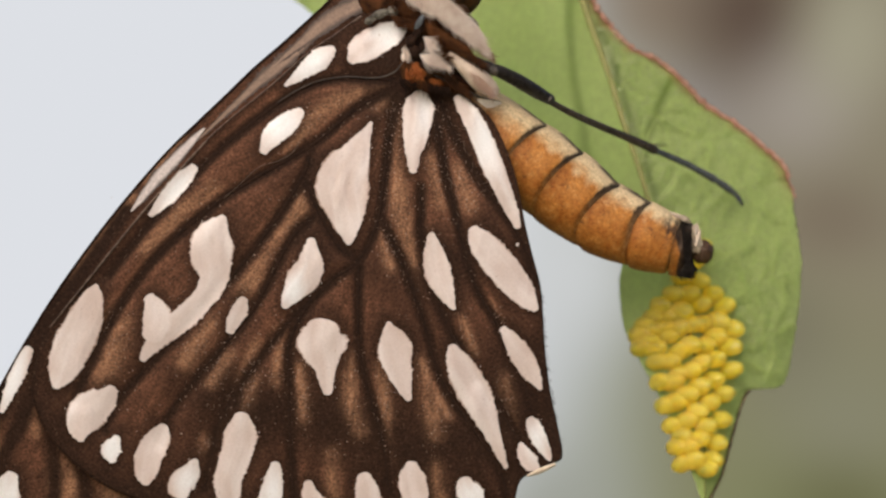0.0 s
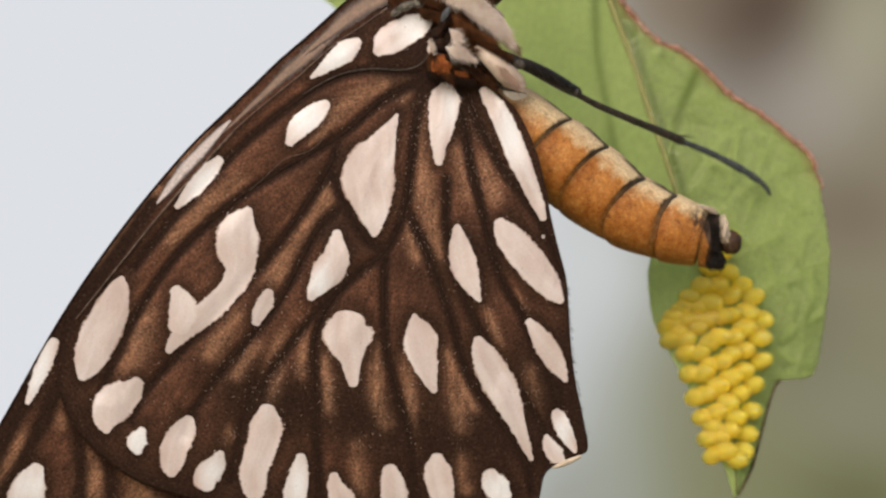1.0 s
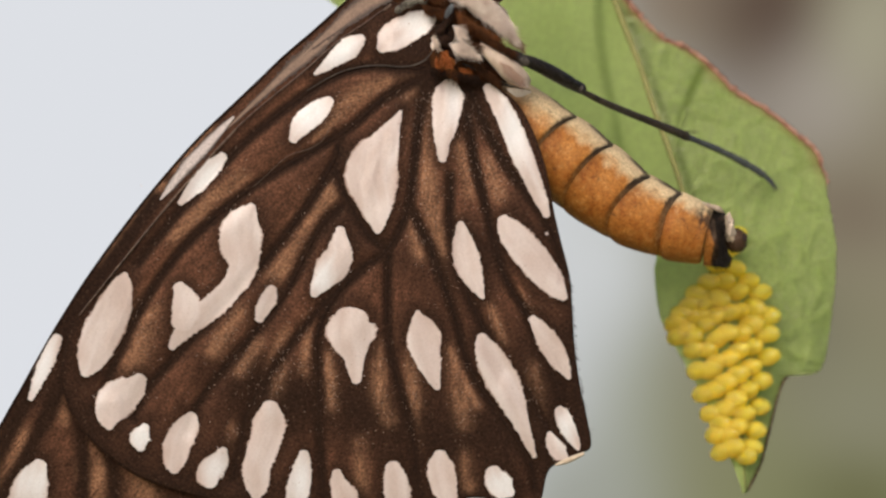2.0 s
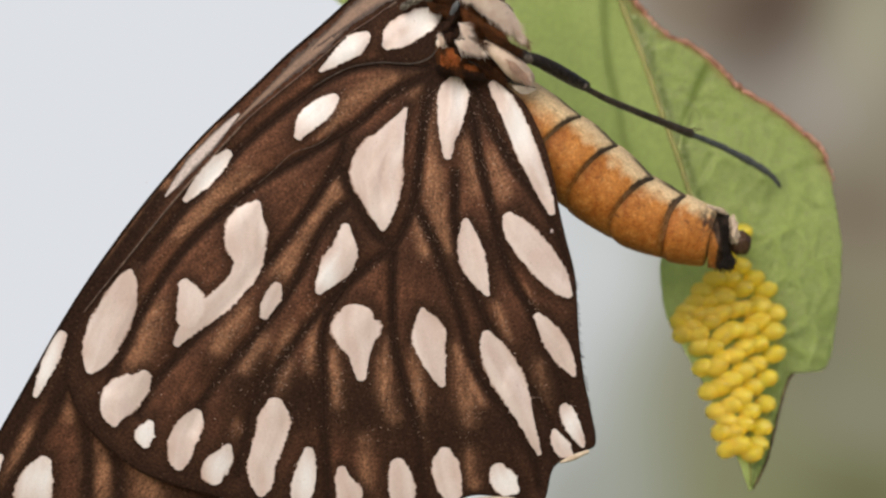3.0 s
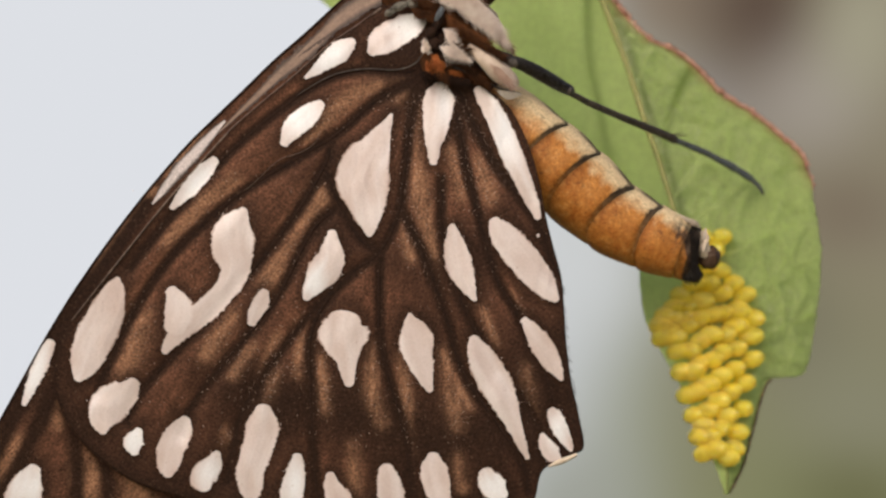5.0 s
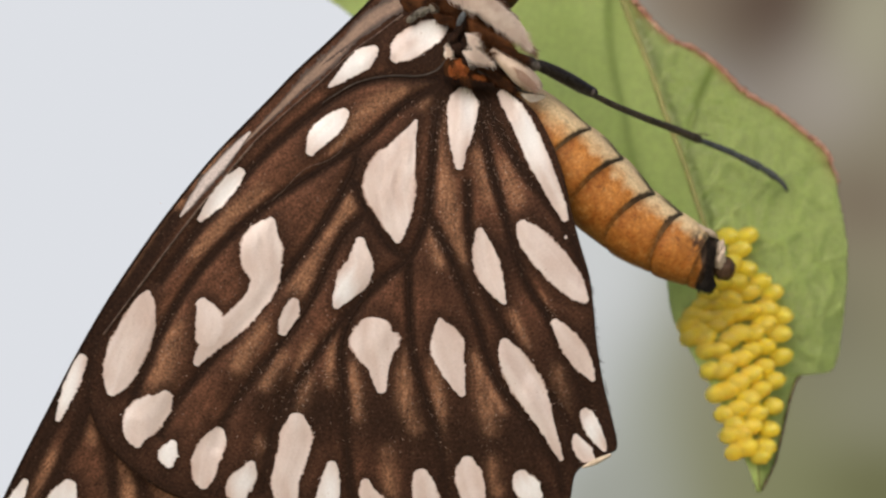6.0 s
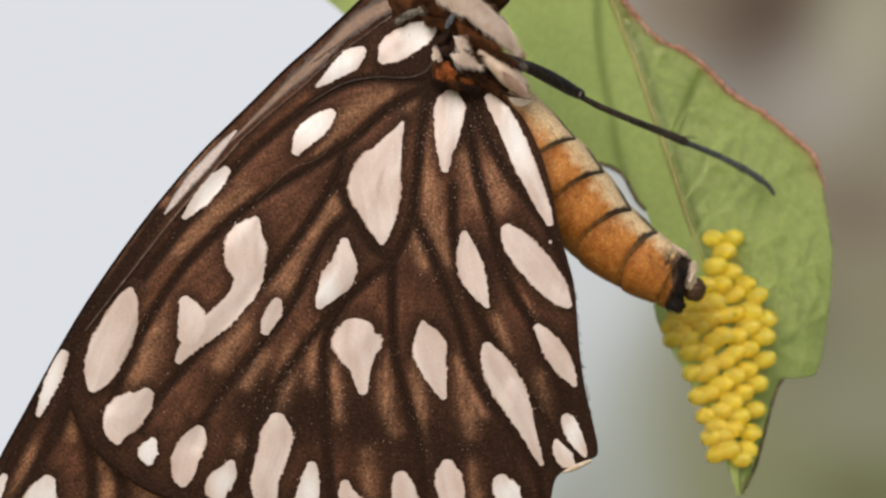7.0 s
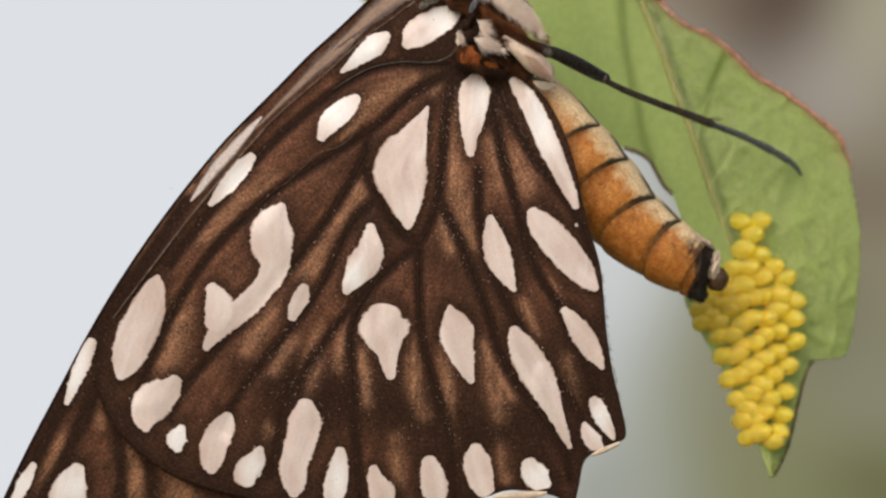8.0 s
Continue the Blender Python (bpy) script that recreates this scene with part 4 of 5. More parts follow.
for rows in ([(1258, 220, 7.07, 5), (1285, 230, 7.89, 5.5), (1318, 243, 8.84, 6), (1322, 245, 8.84, 4.5)],
             [(1319, 244, 8.84, 5), (1345, 256, 9.52, 6.4), (1366, 267, 10.06, 7.2), (1369, 269, 10.06, 4)],
             [(1366, 267, 10.06, 5), (1382, 276, 10.47, 6.6), (1395, 285, 10.74, 6.4), (1397, 287, 10.74, 4)],
             [(1394, 284, 10.74, 5), (1404, 292, 11.02, 5), (1412, 301, 11.15, 4), (1417, 310, 11.29, 2.5)]):
    bm = bmesh.new()
    drawn_tube(bm, rows, 10, 12)
    part("tarsus_joint", bm, GREYBLUE, leg, "slate grey tarsus joint")

# ---- abdomen: seven rings that bend on one another ----
SPINE = np.array([(945, 180), (1005, 268), (1055, 333), (1108, 398), (1170, 443), (1225, 475), (1268, 495)], float)
GIRTH = (58, 77, 80, 74, 66, 55, 26)
segments = []


def ring_segment(i):
    """One ring, along its own x axis; the hind edge steps in to a dark joint and slips over the next ring."""
    length = float(np.hypot(*(SPINE[i + 1] - SPINE[i]))) * U
    r0, r1 = GIRTH[i] * U, GIRTH[i + 1] * U
    n, sides = 40, 72
    last = i == 5
    bm = bmesh.new()
    cream = bm.verts.layers.float.new("cream")
    dusk = bm.verts.layers.float.new("dusk")
    rings = []
    for j in range(n + 1):
        f = j / n
        x = (-0.16 + 1.18 * f) * length if not last else (-0.03 + 0.86 * f) * length
        r = r0 + (r1 - r0) * min(max(x / length, 0), 1)
        r *= 0.965 + 0.075 * math.sin(math.pi * min(max(f, 0), 1) ** 0.8) + (0.010 if 0.84 < f < 0.965 else 0)
        if f > 0.97:
            r *= 0.985
        if f < 0.12:
            r *= 0.975
        if last:
            r = r0 * (0.99 - 0.10 * f) * math.sqrt(max(0.02, 1 - max(0, (f - 0.30) / 0.72) ** 2))
        ring = []
        for k in range(sides):
            w = 2 * math.pi * k / sides
            wob = 1 + (0.13 if last else 0.014) * noise.noise(Vector((math.cos(w) * 2, math.sin(w) * 2, f * 3 + i * 7)))
            # sheared, and slimmed below, so joint lines and outline fit the camera's view
            bow = -(0.36, 0.40, 0.46, 0.46, 0.14, 0.14)[i] * r * math.cos(w)
            slim = 1 - float(np.interp(i + x / length, range(7), (0.06, 0.10, 0.14, 0.16, 0.11, 0.04, 0.0))) * max(0.0, -math.sin(w))
            vert = bm.verts.new((x - bow, math.cos(w) * r * wob * 0.92, math.sin(w) * r * wob * slim))
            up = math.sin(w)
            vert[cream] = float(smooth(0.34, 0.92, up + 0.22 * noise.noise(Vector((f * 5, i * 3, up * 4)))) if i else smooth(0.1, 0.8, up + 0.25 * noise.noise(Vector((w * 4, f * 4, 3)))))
            dark = 0.0
            if not last:
                lo = 0.968 + 0.019 * float(smooth(0.7, 0.0, up))
                fray = 0.022 * noise.noise(Vector((w * 5, i * 3, 2))) + 0.026 * noise.noise(Vector((w * 16, i * 3, 2))) + 0.020 * noise.noise(Vector((w * 40, i * 3, 2)))
                dark = 0.95 * float(smooth(lo, lo + 0.02, f + fray)) * float(smooth(0.25, 0.6, up) if i == 3 else 0.5 * smooth(-1.0, -0.3, up) + 0.5 * smooth(-0.2, 0.4, up + 0.5 * noise.noise(Vector((w * 3, i, 5)))))
            if i < 5:
                dark = max(dark, 0.9 * float(smooth(0.30, 0.7, f + 0.2 * noise.noise(Vector((f * 9, i * 5, 2))))) * float(smooth(0.915, 0.965, up)))
            if i == 4:
                dark = 0.9 * min(1.0, 1.5 * math.exp(-((f - 0.92) / 0.24) ** 2 - ((up - 0.55) / 0.36) ** 2)) * float(smooth(-0.35, 0.15, noise.noise(Vector((f * 11, up * 6, w * 2)))))
            if last:
                # ragged orange scales reach onto the dark tip from below
                edge = 0.34 * float(smooth(0.45, -0.2, up)) + 0.10 * noise.noise(Vector((w * 7, 4, 1))) + 0.08 * noise.noise(Vector((w * 19, 4, 1)))
                dark = 0.97 * float(smooth(edge - 0.03, edge + 0.06, f))
            vert[dusk] = dark
            ring.append(vert)
        rings.append(ring)
    for r, s in zip(rings, rings[1:]):
        for k in range(sides):
            bm.faces.new((r[k], s[k], s[(k + 1) % sides], r[(k + 1) % sides]))
    bm.faces.new(rings[0]), bm.faces.new(rings[-1][::-1])
    bmesh.ops.recalc_face_normals(bm, faces=bm.faces)
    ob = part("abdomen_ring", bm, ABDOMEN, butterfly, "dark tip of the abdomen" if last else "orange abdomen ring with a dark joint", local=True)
    segments.append(ob)
    return ob


for i in range(6):
    ring_segment(i)
# cream flaps and the dark egg-laying tube on the last ring
tip = segments[5]
bm = bmesh.new()
lump(bm, 784 + 34, 441 - 18, -0.6, 10, 28, 28, -16, 0.45, 51, 4)
part("anal_flap", bm, FRINGE, tip, "cream scaled flap at the abdomen's tip", local=True)
bm = bmesh.new()
lump(bm, 784 - 8, 441 - 54, -0.6, 22, 6, 22, 8, 0.5, 57, 4)
hairs(bm, 784 - 22, 441 - 56, 784 + 8, 441 - 52, 3, -1.1, 9, 8, 90, 58, 0.7)
part("scale_fringe", bm, FRINGE, tip, "ragged cream scales on the last joint", local=True)
bm = bmesh.new()
lump(bm, 784 + 50, 441 - 0, -0.4, 20, 22, 24, 0, 0.12, 52, 4)
part("egg_tube", bm, TUBE_BROWN, tip, "dark brown egg-laying tube", local=True)
bm = bmesh.new()
lump(bm, 784 + 28, 441 + 34, -0.2, 20, 16, 26, 35, 0.35, 53, 3)
hairs(bm, 784 + 12, 441 + 44, 784 + 34, 441 + 40, 5, -0.6, 13, 60, 70, 54, 0.8)
hairs(bm, 784 + 0, 441 - 40, 784 + 20, 441 + 30, 4, -1.25, 11, 10, 200, 55, 0.7)
hairs(bm, 784 + 12, 441 - 30, 784 + 24, 441 + 30, 4, -1.15, 12, 0, 160, 56, 0.7)
part("genital_lobe", bm, BLACK, tip, "black lobe below the abdomen's tip", local=True)

# ---- the leaf ----
LEAF_PIVOT = at(1300, 450, 11.0)
leaf = thing("leaf", LEAF_PIVOT, "fresh green leaf with reddish dried rim holding yellow eggs", "leaf")
LEFT = spline([(-230, 980), (-150, 760), (-60, 590), (0, 640), (120, 800), (200, 960), (258, 1094), (270, 1128), (285, 1150), (310, 1164), (330, 1176), (350, 1192), (400, 1206),
               (470, 1202), (540, 1214), (600, 1246), (650, 1276), (720, 1312), (790, 1342), (846, 1364)], 220)
MID = spline([(-230, 1052), (-60, 1112), (0, 1134), (90, 1170), (175, 1200), (260, 1232), (350, 1262), (430, 1290), (520, 1320), (620, 1346), (720, 1358), (846, 1366)], 220)
RIGHT = spline([(-230, 1080), (-60, 1130), (0, 1165), (48, 1215), (58, 1246), (95, 1298), (140, 1345), (172, 1400), (212, 1450), (250, 1489), (340, 1511),
                (430, 1523), (550, 1514), (628, 1496), (638, 1442), (670, 1424), (740, 1407), (795, 1393), (847, 1368)], 260)


def margin(line, v):
    return np.interp(v, line[:, 0], line[:, 1])


def leaf_depth(u, v):
    """mm behind the sheet: the midrib lies nearest, the far half folds back, the near half swells between its veins."""
    m, l, r = margin(MID, v), margin(LEFT, v), margin(RIGHT, v)
    lean = 11.0 + (430 - v) * 0.0050
    if u < m:
        f = (m - u) / 480
        return lean + 0.16 * (1 - math.exp(-f * 14)) + 5.0 * f + 0.2 * noise.noise(Vector((u / 90, v / 130, 3)))
    f = (u - m) / max(r - m, 1)
    return lean + 0.45 * (1 - math.exp(-f * 7)) - 0.5 * f + 0.6 * f ** 3 + 0.20 * noise.noise(Vector((u / 70, v / 60, 0))) * min(1, 5 * f) + 0.10 * noise.noise(Vector((u / 26, v / 30, 7))) * min(1, 6 * f) + 1.6 * f * float(smooth(400, 640, v)) * min(1, (r - m) / 170)


SIDE_VEINS = [
    [(1231, 258), (1246, 190), (1262, 140), (1284, 92)],
    [(1256, 332), (1300, 262), (1350, 200), (1398, 176)],
    [(1276, 390), (1340, 330), (1410, 280), (1484, 256)],
    [(1300, 455), (1370, 415), (1440, 380), (1510, 345)],
    [(1330, 545), (1390, 490), (1450, 455), (1518, 425)],
    [(1350, 650), (1410, 585), (1460, 545), (1512, 520)],
    [(1186, 138), (1200, 95), (1218, 55)],
]
CROSS_VEINS = [
    [(1290, 228), (1300, 262), (1292, 290)],
    [(1276, 258), (1266, 310), (1252, 330)],
    [(1336, 300), (1318, 335), (1290, 352), (1270, 356)],
    [(1380, 402), (1420, 388), (1465, 370), (1500, 366)],
    [(1430, 474), (1475, 452), (1512, 446)],
    [(1440, 566), (1490, 532), (1512, 520)],
    [(1404, 300), (1380, 330), (1372, 372)],
    [(1345, 330), (1352, 372), (1372, 400)],
    [(1410, 400), (1424, 450), (1436, 474)],
    [(1205, 100), (1232, 118), (1262, 122)],
    [(1226, 150), (1250, 160), (1290, 178), (1330, 190)],
    [(1460, 300), (1440, 340), (1432, 384)],
    [(1350, 200), (1352, 240), (1340, 290)],
    [(1420, 200), (1404, 240), (1392, 280)],
    [(1480, 380), (1470, 420), (1474, 452)],
    [(1222, 205), (1206, 228), (1215, 222)],
    [(1196, 130), (1222, 140), (1240, 132)],
    [(1270, 150), (1300, 140), (1330, 150)],
    [(1300, 262), (1330, 262), (1345, 290)],
    [(1310, 335), (1322, 380), (1310, 420)],
    [(1450, 385), (1462, 420), (1448, 455)],
    [(1385, 495), (1410, 520), (1402, 560)],
    [(1440, 470), (1462, 510), (1455, 545)],
    [(1490, 450), (1495, 490), (1478, 530)],
    [(1400, 200), (1440, 220), (1462, 262)],
    [(1424, 275), (1450, 320), (1500, 345)],
    [(1470, 540), (1480, 580), (1470, 615)],
    [(1425, 580), (1450, 600), (1490, 610)],
    [(1280, 300), (1305, 305), (1330, 318)],
]


def build_leaf():
    bm = bmesh.new()
    rust = bm.verts.layers.float.new("rust")
    veins_and_shade = bm.verts.layers.float.new("veins_and_shade")
    relief = bm.verts.layers.float.new("relief")
    # a dark vein, then two lines of painted shade: side crease, midrib's right
    dark_lines = [spline(p, 12) for p in ([(1098, -80), (1100, 0), (1106, 90), (1128, 180), (1140, 250), (1150, 280)], [(1282, 95), (1262, 140), (1246, 190), (1236, 250)],
                                          [(1148, 0), (1184, 90), (1214, 175), (1246, 260), (1276, 350), (1306, 440)])]
    rows, spots, na = [], [], 100
    for v in np.linspace(-230, 845, 360):
        m, l, r = margin(MID, v), margin(LEFT, v), margin(RIGHT, v)
        r += 3.0 * noise.noise(Vector((v / 9, 5, 0))) + 2.5 * noise.noise(Vector((v / 28, 9, 0)))
        l += 2.0 * noise.noise(Vector((v / 22, 2, 0)))
        row = []
        for k in range(2 * na + 1):
            f = k / na - 1
            u = m + f * (m - l) if f < 0 else m + f * (r - m)
            vert = bm.verts.new(at(u, v, leaf_depth(u, v)))
            near = r - u
            vert[relief] = 0.25 if f < 0 else 0.25 + 0.75 * float(smooth(0, 0.15, f))
            vert[rust] = float(smooth(25 + 17 * noise.noise(Vector((v / 11, 1, 4))), 0, near) * (1 - smooth(235, 320, v)) * 0.85) if f > 0 else 0.0
            row.append(vert)
            spots.append((vert, u, v))
        rows.append(row)
    uu, vv = np.array([s[1] for s in spots]), np.array([s[2] for s in spots])
    d = vein_distance(uu, vv, dark_lines)
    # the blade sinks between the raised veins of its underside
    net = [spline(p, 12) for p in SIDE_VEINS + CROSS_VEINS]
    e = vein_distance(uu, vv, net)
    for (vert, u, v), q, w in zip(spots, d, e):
        vert[veins_and_shade] = 0.6 * math.exp(-(q / 9) ** 2) if u < 1152 else 0.92 * math.exp(-(q / 7) ** 2)
        if u > margin(MID, v):
            vert.co.y += 1.35e-4 * (1 - math.exp(-(w / 10) ** 2)) + 0.4e-4 * min(1.0, w / 20) * noise.noise(Vector((u / 15, v / 15, 4)))
    for a, b in zip(rows, rows[1:]):
        for k in range(2 * na):
            bm.faces.new((a[k], a[k + 1], b[k + 1], b[k]))
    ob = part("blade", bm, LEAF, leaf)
    thick = ob.modifiers.new("thickness", "SOLIDIFY")
    thick.thickness, thick.offset = 1.6e-4, 1
    # midrib, side veins, rim and stalk
    bm = bmesh.new()
    vs = np.linspace(-230, 838, 80)
    tube(bm, [at(margin(MID, v), v, leaf_depth(margin(MID, v), v) + 0.11) for v in vs], [U * (7.0 - 4.6 * (i / 80)) for i in range(80)], 8)
    part("midrib", bm, LEAF_RIB, leaf, "raised green midrib")
    for rows in SIDE_VEINS:
        bm = bmesh.new()
        s = spline(rows, 30)
        tube(bm, [at(p[0], p[1], leaf_depth(p[0], p[1]) + 0.045) for p in s], [U * (2.0 - 1.1 * i / 31) for i in range(31)], 6)
        part("side_vein", bm, LEAF_VEIN, leaf)
    for rows in CROSS_VEINS:
        bm = bmesh.new()
        s = spline(rows, 20)
        tube(bm, [at(p[0] + 2 * noise.noise(Vector((p[0] / 9, p[1] / 9, 1))), p[1], leaf_depth(p[0], p[1]) + 0.05) for p in s], [U * (1.6 - 0.6 * i / 21) for i in range(21)], 6)
        part("cross_vein", bm, LEAF_VEIN, leaf)

    bm = bmesh.new()
    crumb = random.Random(9)
    vs = np.linspace(-60, 305, 260)
    path, rad = [], []
    for v in vs:
        wild = 2.6 * noise.noise(Vector((v / 5, 1, 1)))
        u = margin(RIGHT, v) + 3.0 * noise.noise(Vector((v / 9, 5, 0))) + 2.5 * noise.noise(Vector((v / 28, 9, 0))) + wild
        path.append(at(u, v + 1.5 * noise.noise(Vector((v / 4, 3, 3))), leaf_depth(u, v) + 0.05 * noise.noise(Vector((v / 6, 8, 1)))))
        rad.append(U * max(0.8, 4.4 + 4.2 * noise.noise(Vector((v / 5, 0, 2)))) * (1 - 0.85 * float(smooth(235, 300, v))))
        if crumb.random() < 0.25 and v < 300:
            a, ln = crumb.uniform(-1.4, 0.6), crumb.uniform(3, 8)
            d = leaf_depth(u, v) - 0.08
            tube(bm, [at(u, v, d), at(u + 0.6 * ln * math.cos(a), v + 0.6 * ln * math.sin(a), d - 0.05), at(u + ln * math.cos(a), v + ln * math.sin(a), d)], [2.6 * U, 2.2 * U, 0.8 * U], 5)
    tube(bm, path, rad, 7)
    part("rim", bm, LEAF_RIM, leaf, "crumpled reddish-brown dried rim")
    bm = bmesh.new()
    vs = np.linspace(640, 842, 70)
    tube(bm, [at(margin(RIGHT, v), v, leaf_depth(margin(RIGHT, v), v)) for v in vs], [U * (2.6 + 1.6 * noise.noise(Vector((v / 8, 0, 2)))) for v in vs], 6)
    part("rim", bm, LEAF_DRY, leaf, "thin dry brown rim near the leaf's tip")
    bm = bmesh.new()
    vs = np.linspace(262, 345, 40)
    tube(bm, [at(margin(LEFT, v), v, leaf_depth(margin(LEFT, v), v)) for v in vs], [U * 4] * 40, 6)
    part("rim", bm, LEAF_DRY, leaf, "thin dry brown rim near the leaf's tip")
    bm = bmesh.new()
    drawn_tube(bm, [(1052, -226, 14.4, 8), (1030, -300, 14.8, 10), (1000, -420, 15.5, 12), (960, -700, 17, 14)], 10, 20)
    part("stalk", bm, LEAF_RIB, leaf, "green leaf stalk")

    rng = random.Random(5)
    bm = bmesh.new()
    for _ in range(1100):
        v = rng.uniform(10, 560)
        m, r = margin(MID, v), margin(RIGHT, v)
        u = m + (r - m) * rng.random() ** 2.2 * 0.8 + 6
        a, ln = rng.uniform(-2.6, 0.4), rng.uniform(5, 11)
        d = leaf_depth(u, v)
        rows = [(u + ln * q * math.cos(a), v + ln * q * math.sin(a), d - 0.05 - 0.12 * q) for q in (0, 0.5, 1.0)]
        tube(bm, [at(*p) for p in rows], [0.7 * U, 0.6 * U, 0.15 * U], 3, False)
    part("leaf_hair", bm, LEAF_HAIR, leaf, "short pale hairs on the leaf's underside", kind="stuff")


build_leaf()

# ---- the eggs ----
egg_cluster = thing("egg_cluster", LEAF_PIVOT, "dense cluster of glossy yellow eggs glued to the leaf", "eggs")


def egg_mesh():
    bm = bmesh.new()
    bmesh.ops.create_uvsphere(bm, u_segments=20, v_segments=14, radius=1.0)
    for vert in bm.verts:
        z = vert.co.z
        vert.co.x *= 1 - 0.10 * z
        vert.co.y *= 1 - 0.10 * z
    me = bpy.data.meshes.new("egg")
    bm.to_mesh(me), bm.free()
    for poly in me.polygons:
        poly.use_smooth = True
    me.materials.append(EGG)
    return me


EGG_SHAPE = egg_mesh()


def egg(u, v, rng):
    d = leaf_depth(u, v) - 0.50 - 0.004 * (u - 1330)
    ob = new("egg", EGG_SHAPE)
    ob.parent = egg_cluster
    s = rng.uniform(0.94, 1.08) * U
    # the long axis stands off the leaf, leaning to the right and a little upwards
    axis = Vector((0.58 + rng.gauss(0, 0.08), -0.78, 0.16 + rng.gauss(0, 0.12))).normalized()
    ob.matrix_basis = Matrix.Translation(at(u, v, d) - LEAF_PIVOT) @ axis.to_track_quat("Z", "Y").to_matrix().to_4x4() @ Matrix.Diagonal((17.0 * s, 17.0 * s, 28 * s, 1))


def egg_row(*points, seed=0):
    rng = random.Random(seed)
    for u, v in points:
        egg(u, v, rng)


egg_row((1311, 392), (1346, 391), (1332, 415), seed=1)
egg_row((1315, 441), (1344, 450), seed=2)
egg_row((1369, 472), (1326, 474), (1298, 474), seed=3)
egg_row((1390, 492), (1349, 491), (1315, 504), (1291, 515), seed=4)
egg_row((1406, 532), (1380, 519), (1352, 525), (1333, 527), (1311, 535), (1267, 537), seed=5)
egg_row((1375, 548), (1293, 548), (1256, 556), (1242, 548), seed=15)
egg_row((1277, 495), (1265, 516), (1251, 532), (1288, 534), seed=21)
egg_row((1403, 564), (1356, 564), (1332, 563), (1315, 574), (1271, 572), (1246, 570), seed=6)
egg_row((1377, 587), (1352, 595), (1297, 593), (1274, 594), seed=16)
egg_row((1406, 605), (1336, 608), (1315, 614), seed=7)
egg_row((1375, 623), (1352, 636), (1304, 628), (1280, 630), seed=8)
egg_row((1393, 648), (1330, 651), (1311, 664), (1293, 671), seed=9)
egg_row((1369, 664), (1349, 679), (1330, 697), seed=10)
egg_row((1391, 693), (1364, 706), (1304, 706), seed=11)
egg_row((1384, 734), (1352, 729), (1323, 723), (1315, 744), (1337, 742), seed=12)
egg_row((1378, 764), (1345, 766), (1325, 773), (1369, 781), seed=13)


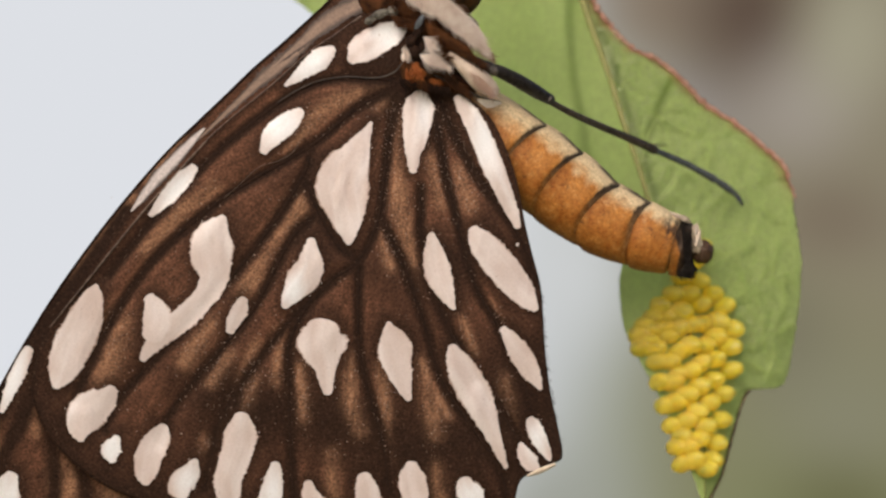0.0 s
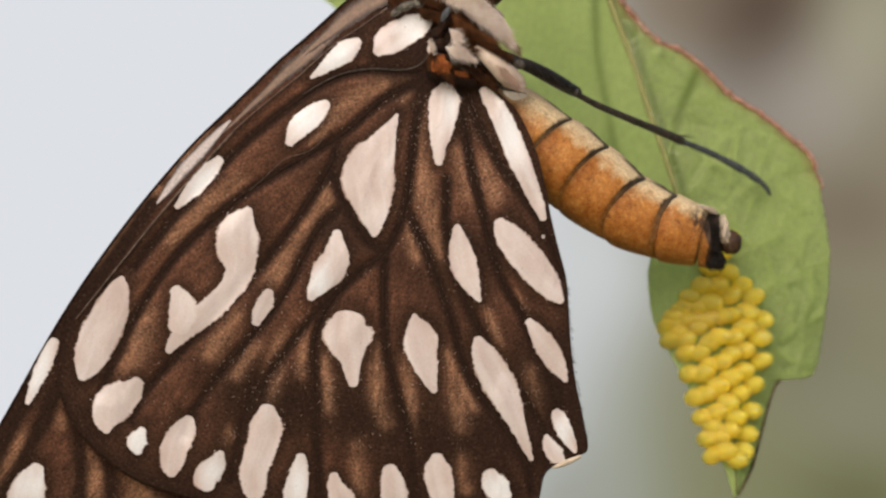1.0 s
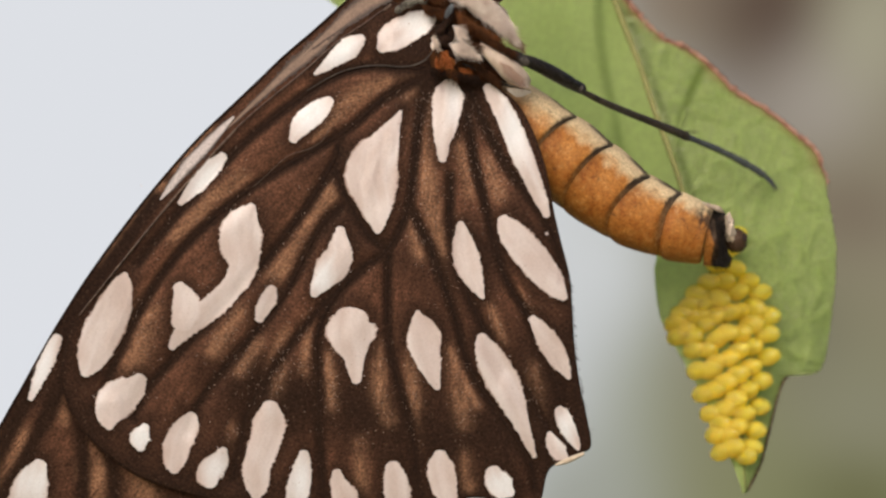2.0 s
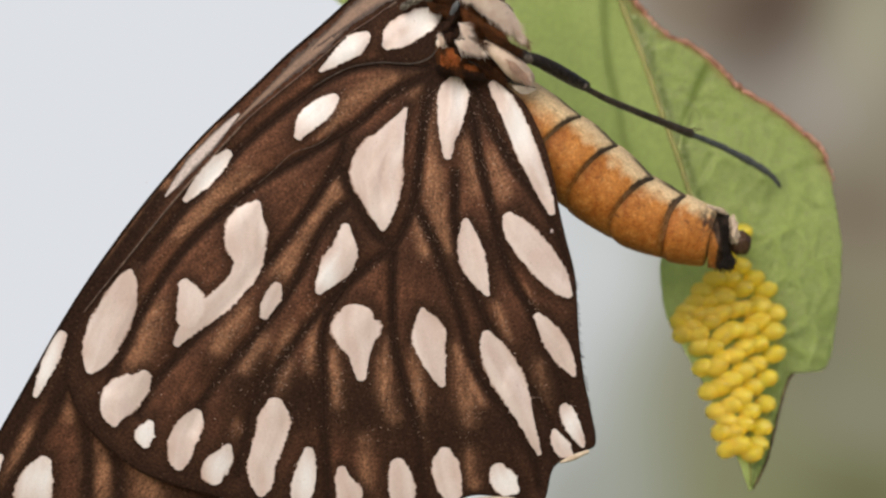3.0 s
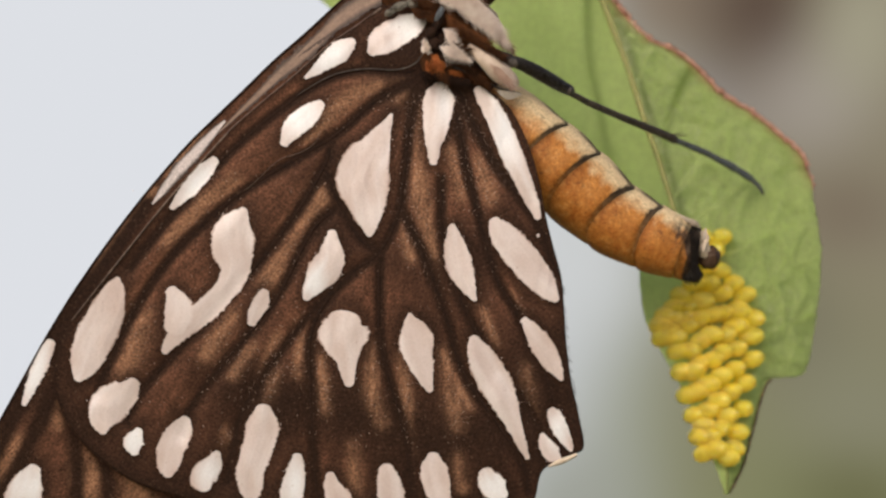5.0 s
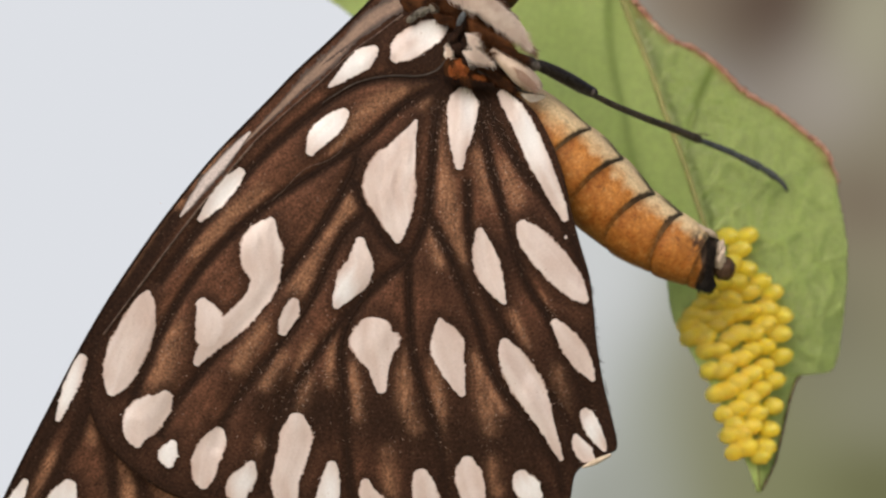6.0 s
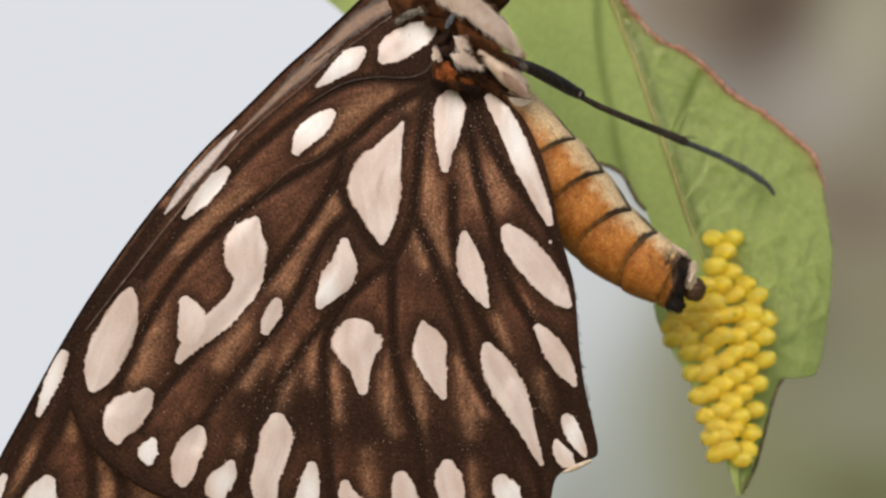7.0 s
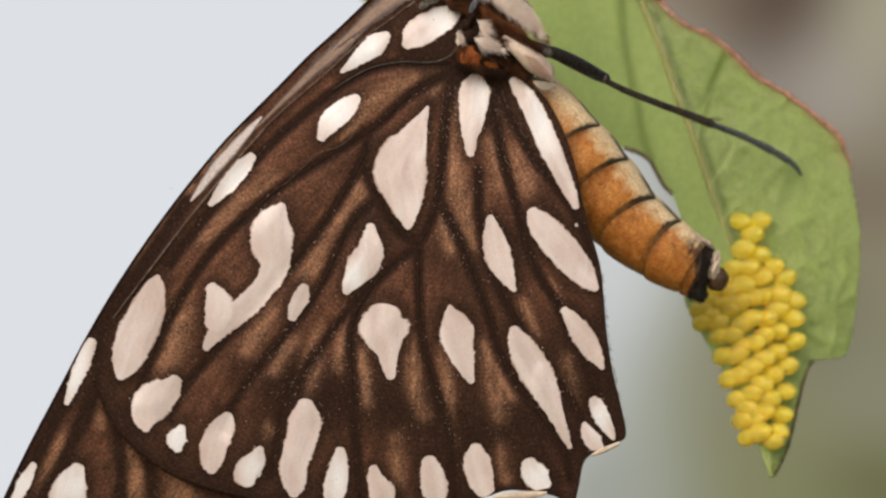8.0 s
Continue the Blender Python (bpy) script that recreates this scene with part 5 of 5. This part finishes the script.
# ---- what moves ----
def motions():
    # the leaf and its eggs nod a little against the butterfly: degrees, mm, mm
    nod = [
        (0.0, 0.52, -0.10, -0.17),
        (0.5, 0.23, 0.03, -0.11),
        (1.0, -0.19, 0.09, -0.12),
        (1.5, -0.58, 0.21, -0.09),
        (3.0, -1.06, 0.29, -0.05),
        (3.5, -0.80, 0.17, -0.11),
        (4.0, -0.51, 0.06, -0.11),
        (5.5, 0.46, -0.14, -0.18),
        (6.0, 0.50, -0.15, -0.24),
        (6.5, 0.20, -0.04, -0.11),
        (7.0, 0.47, -0.13, 0.07),
        (7.5, 0.01, -0.07, -0.04),
        (8.0, 0.00, 0.00, 0.00),
    ]
    for ob in (leaf, egg_cluster):
        walk(ob, [(t, pose(LEAF_PIVOT.x + x / 1000, LEAF_PIVOT.y, LEAF_PIVOT.z + z / 1000, 0, a, 0)) for t, a, x, z in nod])
    # the leg stands on the leaf and turns a little at its hip: degrees, mm, mm
    step = [
        (0.0, 1.30, 0.02, 0.01),
        (0.5, 0.60, 0.07, -0.03),
        (1.0, 0.38, 0.05, -0.06),
        (1.5, -0.09, 0.09, -0.07),
        (3.0, -0.32, 0.03, -0.09),
        (3.5, -0.09, -0.03, -0.12),
        (4.0, 0.22, -0.03, -0.11),
        (5.5, 1.08, 0.02, 0.00),
        (6.0, 1.22, 0.01, -0.05),
        (6.5, 0.48, 0.03, -0.02),
        (7.0, 0.68, -0.02, 0.11),
        (7.5, 0.52, -0.06, 0.00),
        (8.0, 0.00, 0.00, 0.00),
    ]
    hip = at(967, 92, -0.3) - butterfly.location
    rows = []
    for t, a, x, z in step:
        q = hip + Vector((x / 1000, 0, z / 1000)) - Matrix.Rotation(radians(a), 3, "Y") @ hip
        rows.append((t, pose(q.x, q.y, q.z, 0, a, 0)))
    walk(leg, rows)
    # the abdomen swings down and curls: turn of the first ring, further turn from ring to ring, shift of its base, stretch
    bend = [
        (0.0, -14.2, -0.19, -3.5, -5.1, 0.030),
        (0.5, -14.3, -0.42, -2.7, -4.4, 0.034),
        (1.0, -14.0, -0.74, -4.0, -3.0, 0.039),
        (1.5, -14.7, -0.64, -3.8, -1.5, 0.044),
        (3.0, -12.4, -1.16, -3.5, -1.3, 0.055),
        (3.5, -11.8, -1.33, -3.4, -0.4, 0.055),
        (4.0, -10.6, -1.36, -3.9, 0.2, 0.052),
        (5.5, -9.10, 0.40, 2.8, -1.0, -0.015),
        (6.0, -7.17, 0.53, 1.0, 0.2, -0.011),
        (6.5, -4.19, 0.26, 0.8, -0.5, -0.007),
        (7.0, -0.96, -0.19, 0.3, -4.7, -0.005),
        (7.5, -0.54, -0.05, -1.1, -0.9, -0.002),
        (8.0, 0.00, -0.00, -0.1, 0.0, 0.000),
    ]
    steps = np.diff(SPINE, axis=0)
    home = butterfly.location
    paths = [[] for _ in segments]
    for t, first, more, du0, dv0, stretch in bend:
        p = SPINE[0] + (du0, dv0)
        for i, (du, dv) in enumerate(steps):
            a = radians(first + more * i)
            rest = math.atan2(dv, du)
            where = at(p[0], p[1], 2.8 + 0.70 * i) - home
            paths[i].append((t, pose(where.x, where.y, where.z, 0, math.degrees(a + rest), 0)))
            p = p + (1 + stretch) * np.array((du * math.cos(a) - dv * math.sin(a), du * math.sin(a) + dv * math.cos(a)))
    for ob, rows in zip(segments, paths):
        walk(ob, rows)


motions()
